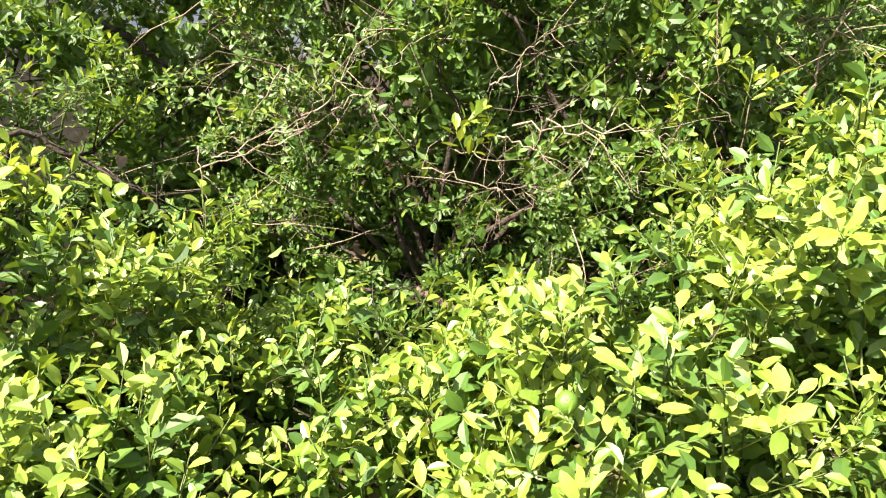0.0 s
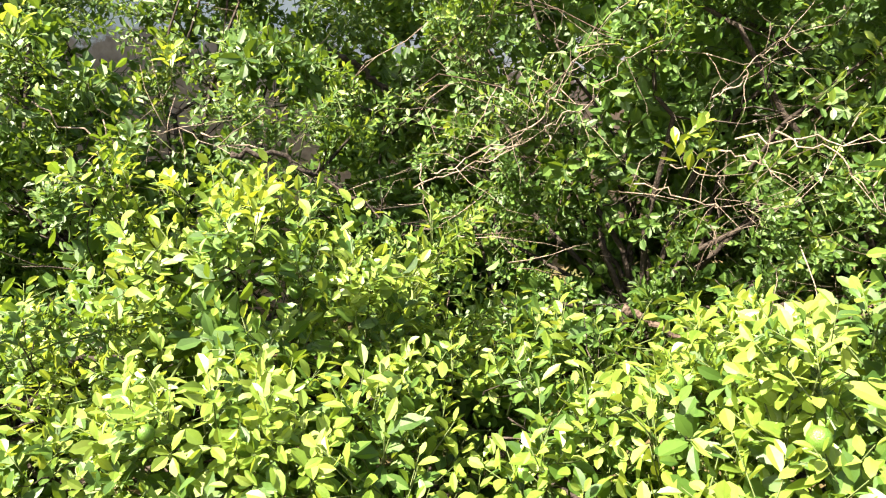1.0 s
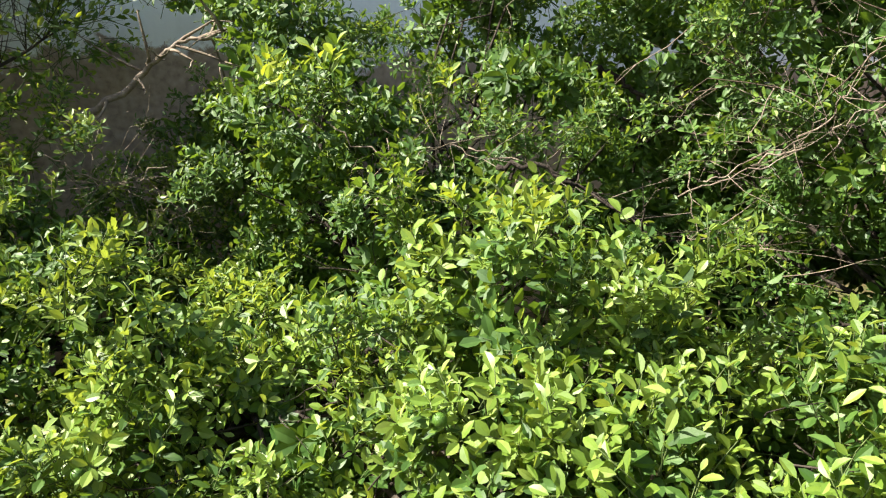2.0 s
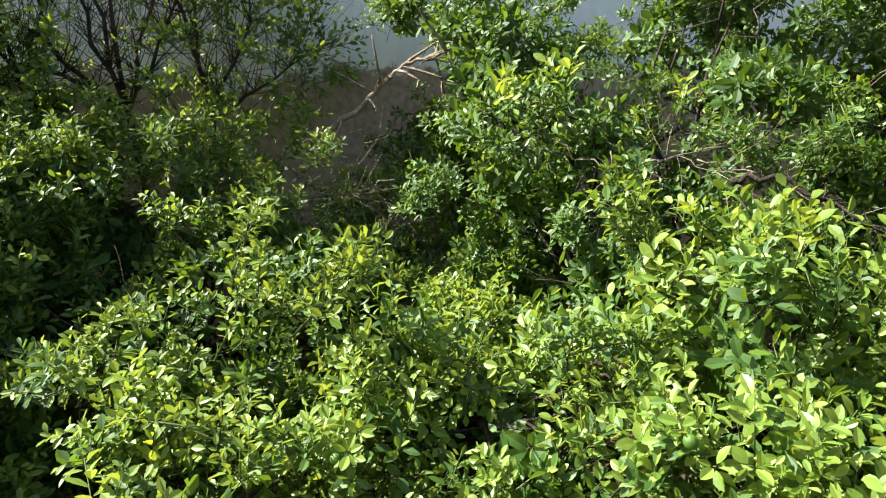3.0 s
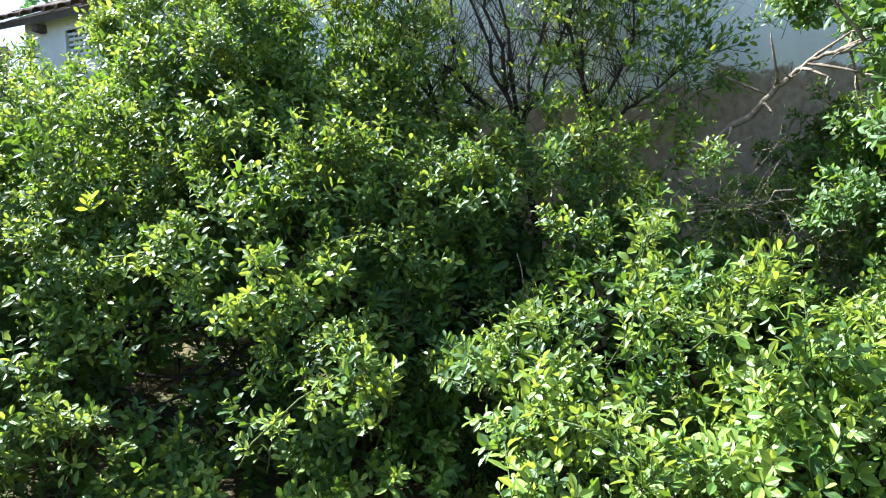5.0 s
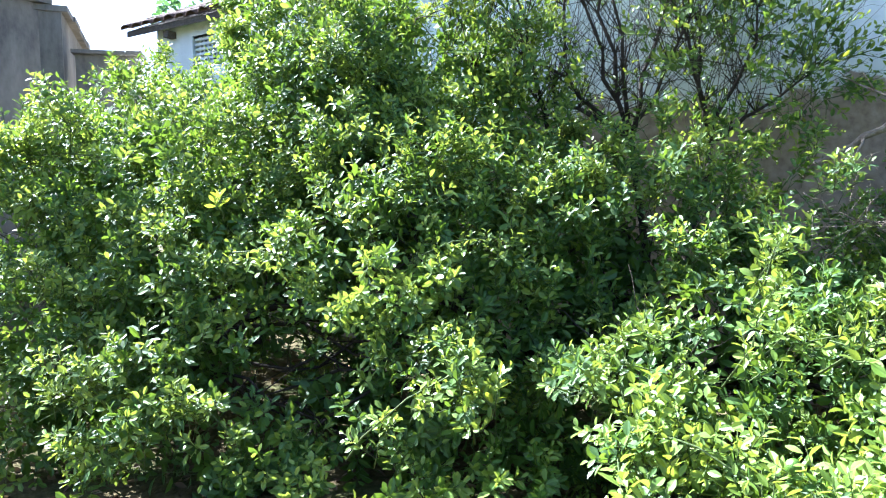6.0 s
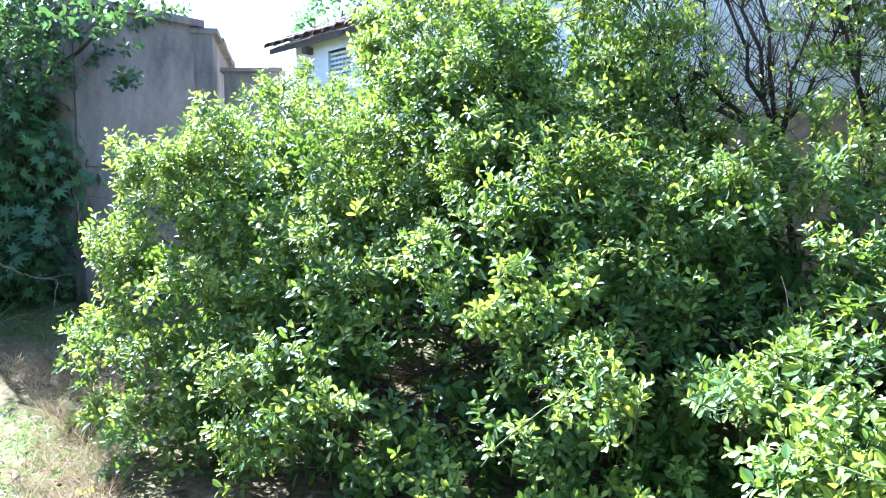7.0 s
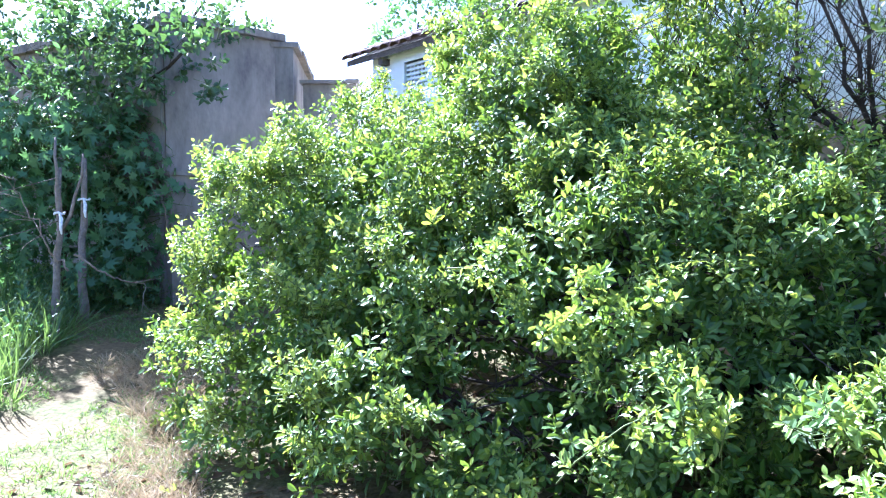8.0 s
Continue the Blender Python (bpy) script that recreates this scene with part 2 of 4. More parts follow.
def leaf_shape(length, width, fold, curl, rows=5, tip=1.2, slim=False):
    """A blade along +y, widest past its middle with a blunt tip: centre rib low, edges raised, tip bent down. Returns points and polygons."""
    v, polys = [(0, 0, 0)], []
    stations = LEAF_ROWS.get(rows, LEAF_ROWS[3])
    if slim:
        stations = [((i + 1) / (rows + 1), math.sin(math.pi * ((i + 1) / (rows + 1)) ** tip) ** 0.5) for i in range(rows)]
    for i, (k, w) in enumerate(stations):
        w *= width / 2
        z = -curl * length * k * k
        v += [(-w, k * length, z + fold * w), (0, k * length, z), (w, k * length, z + fold * w)]
    rows = len(stations)
    v.append((0, length, -curl * length))
    polys += [(0, 2, 1), (0, 3, 2)]
    for i in range(rows - 1):
        a = 1 + 3 * i
        polys += [(a, a + 1, a + 4, a + 3), (a + 1, a + 2, a + 5, a + 4)]
    a, e = 1 + 3 * (rows - 1), len(v) - 1
    polys += [(a, a + 1, e), (a + 1, a + 2, e)]
    return np.array(v, float), polys


def lobed_shape(size, lobes=7):
    """A palm-like lobed leaf, seen flat, drooping at its lobes."""
    v, polys = [(0, 0, 0)], []
    for i in range(lobes * 2 + 1):
        a = math.radians(-150 + 300 * i / (lobes * 2))
        r = size * ((0.95 if i % 2 else 0.42) * (0.75 + 0.25 * math.cos(a)))
        v.append((r * math.sin(a), r * math.cos(a) + size * 0.25, -0.25 * r * r / size))
    for i in range(1, lobes * 2 + 1):
        polys.append((0, i + 1, i))
    return np.array(v, float), polys


def frame_of(way, turn):
    """Rotation whose y runs along way and whose z leans up, turned round way."""
    y = np.array(way, float)
    y /= np.linalg.norm(y)
    ref = np.array((0, 0, 1.0)) if abs(y[2]) < 0.95 else np.array((1.0, 0, 0))
    x = np.cross(y, ref)
    x /= np.linalg.norm(x)
    z = np.cross(x, y)
    c, s = math.cos(turn), math.sin(turn)
    return np.stack([x * c + z * s, y, z * c - x * s], axis=1)


class Template:
    """Points, polygons and material numbers of a small thing that is laid out many times."""

    def __init__(self):
        self.v, self.polys, self.mats, self.leaves, self.ribs = [], [], [], [], []

    def add(self, v, polys, mat, blade=False):
        off = sum(len(a) for a in self.v)
        rib = np.zeros(len(v), bool)
        if blade:
            rib[[0, -1]] = True
            rib[2:-1:3] = True
        self.ribs.append(rib)
        self.v.append(v)
        self.polys += [tuple(i + off for i in p) for p in polys]
        self.mats += [mat] * len(polys)

    def close(self):
        self.pts = np.concatenate(self.v)
        self.rib = np.concatenate(self.ribs)
        self.loops = np.array([i for p in self.polys for i in p])
        self.sizes = np.array([len(p) for p in self.polys])
        self.mat = np.array(self.mats)
        return self


def stem_arrays(pts, radii, sides=4):
    bm = bmesh.new()
    tube(bm, pts, radii, sides)
    bm.verts.index_update()
    v, polys = np.array([x.co[:] for x in bm.verts]), [tuple(x.index for x in f.verts) for f in bm.faces]
    bm.free()
    return v, polys


def shoot_template(rng, length, leaves, leaf_len, leaf_wid, young=0.3, yellow=0.0, side=2, droop=0.0, opening=52, rows=3, gather=0.3):
    """A leafy shoot along +z: a crooked stem, short side twigs, leaves set in a spiral; the share young at the tip is new growth."""
    t = Template()
    tips = [(np.zeros(3), np.array((0, 0, 1.0)), length, leaves)]
    for k in range(side):
        a, h = rng.uniform(0, 6.28), rng.uniform(0.25, 0.6)
        tips.append((np.array((0, 0, h * length)), np.array((math.sin(a) * 0.75, math.cos(a) * 0.75, 0.75)), length * rng.uniform(0.45, 0.65), int(leaves * 0.55)))
    for base, way, ln, count in tips:
        way = way / np.linalg.norm(way)
        bend = np.array((rng.uniform(-1, 1), rng.uniform(-1, 1), 0.5 - droop)) * 0.25 * ln
        pos = lambda k: base + way * ln * k + bend * k * k
        t.add(*stem_arrays([tuple(pos(k)) for k in (0, 1)], [0.003, 0.0014], 3), 3)
        turn = rng.uniform(0, 6.28)
        for i in range(count):
            k = gather + (1 - gather) * ((i + rng.uniform(0, 0.6)) / count) ** 0.8
            turn += 2.4 + rng.uniform(-0.35, 0.35)
            axis = way + bend / ln * 2 * k
            axis /= np.linalg.norm(axis)
            u = np.cross(axis, (0.3, 0.9, 0.1))
            u /= np.linalg.norm(u)
            out = u * math.cos(turn) + np.cross(axis, u) * math.sin(turn)
            lean = math.radians(opening + rng.uniform(-16, 20) - 26 * k)
            d = axis * math.cos(lean) + out * math.sin(lean)
            s = (0.7 + 0.42 * math.sin(3.0 * min(k, 0.93))) * rng.uniform(0.7, 1.25)
            v, polys = leaf_shape(leaf_len * s, leaf_wid * s * rng.uniform(0.8, 1.15), rng.uniform(0.12, 0.55), rng.uniform(-0.1, 0.3), rows)
            v[:, 1] += 0.010
            m = frame_of(d, rng.uniform(-0.6, 0.6))
            # the blade's face looks along the stem's growth
            if m[:, 2] @ axis < 0:
                m[:, 0] *= -1
                m[:, 2] *= -1
            mat = 1 if k > 1 - young else 0
            if rng.random() < yellow:
                mat = 2
            place = pos(k)
            t.leaves.append((v, polys, m, place, mat))
            t.add(v @ m.T + place, polys, mat, True)
    return t.close()


def lay_out(name, templates, which, places, turns, scales, materials, parent=None, label=""):
    """One mesh of many templates at places, with rotation matrices turns (n, 3, 3)."""
    vs, loops, sizes, mats, ribs, off = [], [], [], [], [], 0
    for k, t in enumerate(templates):
        sel = np.nonzero(which == k)[0]
        if not len(sel):
            continue
        p = np.einsum("nij,vj->nvi", turns[sel], t.pts) * scales[sel, None, None] + places[sel, None, :]
        n, c = len(sel), len(t.pts)
        vs.append(p.reshape(-1, 3))
        loops.append((t.loops[None, :] + (off + c * np.arange(n))[:, None]).ravel())
        sizes.append(np.tile(t.sizes, n))
        mats.append(np.tile(t.mat, n))
        ribs.append(np.tile(t.rib, n))
        off += n * c
    v, loops, sizes, mats = np.concatenate(vs), np.concatenate(loops), np.concatenate(sizes), np.concatenate(mats)
    me = bpy.data.meshes.new(name)
    me.vertices.add(len(v))
    me.vertices.foreach_set("co", v.ravel().astype(np.float32))
    me.loops.add(len(loops))
    me.loops.foreach_set("vertex_index", loops.astype(np.int32))
    me.polygons.add(len(sizes))
    me.polygons.foreach_set("loop_start", np.concatenate(([0], np.cumsum(sizes)[:-1])).astype(np.int32))
    for m in materials:
        me.materials.append(m)
    me.polygons.foreach_set("material_index", mats.astype(np.int32))
    me.polygons.foreach_set("use_smooth", np.ones(len(sizes), bool))
    me.update(calc_edges=True)
    # the fold along each midrib stays a crease
    ends = np.empty(len(me.edges) * 2, np.int32)
    me.edges.foreach_get("vertices", ends)
    me.edges.foreach_set("use_edge_sharp", np.concatenate(ribs)[ends.reshape(-1, 2)].all(axis=1))
    ob = new(name, me)
    if parent:
        ob.parent = parent
    return tagged(ob, label, kind="stuff")


def up_frames(ways, rng):
    """Rotation matrices whose z runs along each way, turned at random round it."""
    z = ways / np.linalg.norm(ways, axis=1, keepdims=True)
    ref = np.where(np.abs(z[:, 2:3]) < 0.95, np.array([[0, 0, 1.0]]), np.array([[1.0, 0, 0]]))
    x = np.cross(ref, z)
    x /= np.linalg.norm(x, axis=1, keepdims=True)
    y = np.cross(z, x)
    a = rng.uniform(0, 2 * math.pi, len(z))[:, None]
    return np.stack([x * np.cos(a) + y * np.sin(a), y * np.cos(a) - x * np.sin(a), z], axis=2)


WAVES = np.random.default_rng(5).normal(size=(7, 3)), np.random.default_rng(6).uniform(0, 6.28, 7)


def lumps(p, scale):
    """Smooth uneven field, about -1 to 1."""
    return np.sin(p @ (WAVES[0].T * scale) + WAVES[1]).sum(axis=1) / 3.2


def crown_points(blobs, per_m2, rng, deep=0.3, viewer=(-0.3, -0.3, 1.4), back=0.35, holes=0.25, low=0.1, rough=0.14):
    """Places and outward ways for shoots over the skin of a crown made of rounded masses."""
    B = np.array(blobs, float)
    C, R = B[:, :3], B[:, 3:6]
    P, N = [], []
    for c, r in zip(C, R):
        area = 4 * math.pi * ((r[0] * r[1]) ** 1.6 / 3 + (r[0] * r[2]) ** 1.6 / 3 + (r[1] * r[2]) ** 1.6 / 3) ** (1 / 1.6)
        n = int(area * per_m2)
        d = rng.normal(size=(n, 3))
        d /= np.linalg.norm(d, axis=1, keepdims=True)
        p = c + r * d
        nor = d / r
        nor /= np.linalg.norm(nor, axis=1, keepdims=True)
        p += nor * (lumps(p, 3.1) * rough + lumps(p, 8.0) * rough * 0.5)[:, None]
        p -= nor * (rng.random(n) ** 2 * deep)[:, None]
        inside = (((p[:, None, :] - C) / R) ** 2).sum(axis=2) < 0.8
        own = np.argmin(np.abs(C - c).sum(axis=1))
        inside[:, own] = False
        keep = ~inside.any(axis=1) & (p[:, 2] > low)
        facing = ((np.array(viewer) - p) * nor).sum(axis=1) > -0.2
        keep &= facing | (rng.random(n) < back)
        keep &= (lumps(p + 3.0, 5.5) > -0.55) | (rng.random(n) > holes * 2.2)
        P.append(p[keep])
        N.append(nor[keep])
    return np.concatenate(P), np.concatenate(N)


def ground_z(x, y):
    """Height of the ground: level round the viewer, rising gently beyond the far end of the bushes."""
    s = -0.69 * x - 0.72 * y - 5.2
    rise = 0.15 * np.log1p(np.exp(np.clip(s * 2.2, -30, 30))) / 2.2
    rise = 1.1 * np.tanh(rise / 1.1)
    fade = np.exp(-((x * x + y * y) / 900.0))
    bumps = 0.018 * np.sin(2.1 * x + 0.7 * y) * np.sin(1.7 * y - 0.4 * x) + 0.008 * np.sin(6.3 * x + 1.0) * np.sin(5.7 * y)
    return rise * fade + bumps * fade

# ---- ground ----
def build_ground():
    ax = np.concatenate([-np.geomspace(1500, 12, 26), np.linspace(-11.5, 8, 118), np.geomspace(8.5, 1500, 26)])
    ay = np.concatenate([-np.geomspace(1500, 14, 26), np.linspace(-13.5, 8, 130), np.geomspace(8.5, 1500, 26)])
    gx, gy = np.meshgrid(ax, ay)
    gz = ground_z(gx.ravel(), gy.ravel())
    v = np.stack([gx.ravel(), gy.ravel(), gz], axis=1)
    w = len(ax)
    faces = [(j * w + i, j * w + i + 1, (j + 1) * w + i + 1, (j + 1) * w + i) for j in range(len(ay) - 1) for i in range(w - 1)]
    me = bpy.data.meshes.new("ground")
    me.from_pydata(v.tolist(), [], faces)
    me.materials.append(GROUND)
    me.polygons.foreach_set("use_smooth", [True] * len(me.polygons))
    return tagged(new("ground", me), "sandy earth with worn turf and a trodden path", "ground", kind="structure")


ground = build_ground()

# ---- the house behind the bushes: one long limewashed wall under a low tiled roof ----
HOUSE_A, HOUSE_B = Vector((-8.53, -4.15, 0)), Vector((-0.7, 10.4, 0))
ALONG = (HOUSE_B - HOUSE_A).normalized()
HOUSE_LEN = (HOUSE_B - HOUSE_A).length
EAVE = 3.62
# local x runs along the wall, local -y faces the bushes, z is up
HOUSE = Matrix.Translation(HOUSE_A) @ Matrix(((ALONG.x, -ALONG.y, 0, 0), (ALONG.y, ALONG.x, 0, 0), (0, 0, 1, 0), (0, 0, 0, 1)))


def build_house():
    h = new("house")
    h.matrix_world = HOUSE
    tagged(h, "long low house, limewash flaking off its lower wall", "house")
    # the front wall is pieced round the ventilator, which goes through it
    vx, vz, vw, vh = 0.62, 3.16, 0.42, 0.3
    bm = bmesh.new()
    box(bm, (0, 0, -0.3), (HOUSE_LEN, 0.3, vz))
    box(bm, (0, 0, vz), (vx, 0.3, vz + vh))
    box(bm, (vx + vw, 0, vz), (HOUSE_LEN, 0.3, vz + vh))
    box(bm, (0, 0, vz + vh), (HOUSE_LEN, 0.3, EAVE))
    bmesh.ops.remove_doubles(bm, verts=bm.verts, dist=0.0005)
    part("front_wall", bm, LIMEWASH, h, "white limewash worn to brown plaster below", smooth=False)
    for name, lo, hi in (("end_wall", (0, 0.3, -0.3), (0.3, 5.0, EAVE)), ("end_wall", (HOUSE_LEN - 0.3, 0.3, -0.3), (HOUSE_LEN, 5.0, EAVE)), ("back_wall", (0, 5.0, -0.3), (HOUSE_LEN, 5.3, EAVE))):
        bm = bmesh.new()
        box(bm, lo, hi)
        part(name, bm, LIMEWASH, h, smooth=False)
    bm = bmesh.new()
    for a, b in (((vx, -0.012, vz - 0.03), (vx + vw, 0.06, vz)), ((vx, -0.012, vz + vh), (vx + vw, 0.06, vz + vh + 0.03)),
                 ((vx - 0.03, -0.012, vz - 0.03), (vx, 0.06, vz + vh + 0.03)), ((vx + vw, -0.012, vz - 0.03), (vx + vw + 0.03, 0.06, vz + vh + 0.03))):
        box(bm, a, b)
    vent = part("ventilator", bm, LIMEWASH, h, "small pierced ventilator grille", smooth=False)
    for i in range(5):
        bm = bmesh.new()
        z = vz + 0.03 + i * 0.056
        box(bm, (vx, 0.03, z), (vx + vw, 0.05, z + 0.026))
        part("slat", bm, LIMEWASH, vent, smooth=False)
    for i in range(6):
        bm = bmesh.new()
        x = vx + 0.045 + i * 0.066
        box(bm, (x, 0.052, vz), (x + 0.018, 0.066, vz + vh))
        part("upright", bm, LIMEWASH, vent, smooth=False)
    # roof: two slopes of boards with an overhang, clay tiles along the eave
    bm = bmesh.new()
    over, rise, mid = 0.15, 1.25, 2.65
    lo = EAVE - over * rise / mid
    prof = [(-over, lo), (mid, EAVE + rise), (5.3 + over, lo), (5.3 + over, lo + 0.07), (mid, EAVE + rise + 0.08), (-over, lo + 0.07)]
    ends = []
    for x in (-0.35, HOUSE_LEN + 0.35):
        ends.append([bm.verts.new((x, y, z)) for y, z in prof])
    for i in range(6):
        bm.faces.new((ends[0][i], ends[0][(i + 1) % 6], ends[1][(i + 1) % 6], ends[1][i]))
    for e in ends:
        bm.faces.new((e[0], e[1], e[4], e[5]))
        bm.faces.new((e[1], e[2], e[3], e[4]))
    roof = part("roof", bm, TIMBER, h, "low pitched roof, clay tiles on dark boards", smooth=False)
    ang = math.atan2(rise, mid)
    bm = bmesh.new()
    rings = []
    for k, y in enumerate((0.0, 0.4)):
        r = []
        for i in range(7):
            a = math.pi * i / 6
            w = 0.085 - 0.012 * k
            r.append((bm.verts.new((w * math.cos(a), y, w * 0.6 * math.sin(a))), bm.verts.new(((w - 0.013) * math.cos(a), y, (w - 0.013) * 0.6 * math.sin(a) - 0.002))))
        rings.append(r)
    for i in range(6):
        for q in (0, 1):
            f = (rings[0][i][q], rings[0][i + 1][q], rings[1][i + 1][q], rings[1][i][q])
            bm.faces.new(f if q == 0 else f[::-1])
        bm.faces.new((rings[0][i][0], rings[0][i][1], rings[0][i + 1][1], rings[0][i + 1][0]))
    first = part("roof_tile", bm, TILE, roof)
    rng = random.Random(3)
    count = int((HOUSE_LEN + 0.5) / 0.19)
    for row in range(3):
        for i in range(count):
            ob = first if row == 0 and i == 0 else new("roof_tile", first.data)
            ob.parent = roof
            y = -over - 0.05 + row * 0.34 * math.cos(ang)
            ob.matrix_basis = pose(-0.3 + i * 0.19 + rng.uniform(-0.012, 0.012), y, lo + 0.078 + row * 0.34 * math.sin(ang) + rng.uniform(0, 0.012), math.degrees(ang), rng.uniform(-3, 3), rng.uniform(-2, 2))
    for i in range(9):
        bm = bmesh.new()
        x = 0.3 + i * (HOUSE_LEN - 0.6) / 8
        box(bm, (x - 0.04, -over + 0.03, lo - 0.075), (x + 0.04, 0.0, lo + 0.0))
        part("rafter_end", bm, TIMBER, h, smooth=False)
    return h


house = build_house()


def wall_run(name, a, b, z0, z1, thick, material, label, coping=0.08, plinth=0.0):
    """A free-standing wall from a to b with a proud, broken coping."""
    a, b = Vector(a), Vector(b)
    d = (b - a).normalized()
    m = Matrix.Translation(a) @ Matrix(((d.x, -d.y, 0, 0), (d.y, d.x, 0, 0), (0, 0, 1, 0), (0, 0, 0, 1)))
    w = new(name)
    w.matrix_world = m
    tagged(w, label, "wall", kind="structure")
    ln = (b - a).length
    bm = bmesh.new()
    box(bm, (0, 0, z0), (ln, thick, z1))
    part("masonry", bm, material, w, smooth=False)
    rng = random.Random(name)
    x = -0.03
    while x < ln and coping:
        step = rng.uniform(0.35, 0.7)
        bm = bmesh.new()
        lift = rng.uniform(-0.02, 0.03)
        box(bm, (x, -0.07 - rng.uniform(0, 0.03), z1 + 0.002), (min(x + step - 0.012, ln + 0.04), thick + 0.06, z1 + coping + lift))
        part("coping_stone", bm, STAINED, w, smooth=False)
        x += step
    if plinth:
        bm = bmesh.new()
        box(bm, (-0.02, -0.16, z0), (ln + 0.02, -0.003, plinth))
        box(bm, (-0.04, -0.2, plinth + 0.002), (ln + 0.04, -0.004, plinth + 0.05))
        part("plinth", bm, STAINED, w, smooth=False)
    return w


# old shed wall and the lower yard wall that joins it to the house
wall_run("wall_shed", (-7.3, -6.36, 0), (-8.64, -5.56, 0), 0.2, 3.98, 0.35, STAINED, "tall old plastered wall streaked with black stains", 0.09, 2.1)
wall_run("wall_shed_end", (-8.0, -10.4, 0), (-7.27, -6.4, 0), 0.2, 3.9, 0.3, STAINED, "end of the old plastered wall", 0.08)
wall_run("wall_shed_side", (-8.66, -5.38, 0), (-10.6, -6.2, 0), 0.2, 3.9, 0.3, STAINED, "side of the old plastered wall", 0.08)
wall_run("wall_yard", (-8.78, -5.3, 0), (-9.0, -4.6, 0), 0.1, 3.42, 0.25, STAINED, "lower grey yard wall", 0.06)
wall_run("wall_boundary_north", (-0.7, 10.6, 0), (9, 5.6, 0), -0.1, 3.2, 0.25, STAINED, "plain grey boundary wall", 0.06)


# ---- the lime bushes ----
def lime_templates(seed, young, rows):
    rng = random.Random(seed)
    out = []
    for i in range(12):
        out.append(shoot_template(rng, rng.uniform(0.2, 0.3), rng.randint(9, 12), 0.06, 0.031, young=young[i % 4], yellow=0.003, side=2, opening=74, rows=rows, gather=0.4))
    return out


LIME_OLD, LIME_NEW = lime_templates(11, (0.0, 0.05, 0.3, 0.85), 2), lime_templates(12, (0.1, 0.5, 0.2, 1.0), 3)
# hardly any pale young leaves: the mix stands in for shade over the back bush
LIME_SHADED = lime_templates(13, (0.0, 0.0, 0.05, 0.15), 2)
LIME_TALL = lime_templates(14, (0.0, 0.05, 0.2, 0.5), 2)
HEDGE = [shoot_template(random.Random(35 + i), 0.34, 16, 0.1, 0.052, 0.0, 0.0, 2, 0.0, 60, 2) for i in range(4)]
CORE = [shoot_template(random.Random(15 + i), 0.28, 13, 0.076, 0.042, 0.0, 0.0, 1, 0.0, 75, 2, 0.1) for i in range(4)]
FLUSH = [shoot_template(random.Random(25 + i), 0.17, 11, 0.055, 0.027, 1.0, 0.3, 1, 0.0, 60, 4) for i in range(4)]
LEAF_MATS = [LEAF, YOUNG, YELLOW, TWIG]


def lime_fruit_mesh():
    bm = bmesh.new()
    bmesh.ops.create_uvsphere(bm, u_segments=14, v_segments=9, radius=0.021)
    for v in bm.verts:
        k = v.co.z / 0.021
        v.co.z *= 1.08
        if k < -0.9:
            v.co.z -= 0.0025
    top = Vector((0, 0, 0.021))
    tube(bm, [top, top + Vector((0.001, 0, 0.012)), top + Vector((0.004, 0.002, 0.022))], [0.0022, 0.0014, 0.0012], 5)
    me = bpy.data.meshes.new("fruit")
    bm.to_mesh(me)
    bm.free()
    me.materials.append(FRUIT)
    me.polygons.foreach_set("use_smooth", [True] * len(me.polygons))
    return me


LIME_FRUIT = lime_fruit_mesh()
LEAF_PIECES = []
for q in range(6):
    rq = random.Random(40 + q)
    v, polys = leaf_shape(0.06 * rq.uniform(0.8, 1.1), 0.032 * rq.uniform(0.85, 1.15), rq.uniform(0.1, 0.6), rq.uniform(-0.12, 0.3), 5, rq.uniform(1.05, 1.3))
    for mat in (LEAF, YOUNG):
        me = bpy.data.meshes.new("leaf")
        me.from_pydata(v.tolist(), [], polys)
        me.materials.append(mat)
        LEAF_PIECES.append(me)


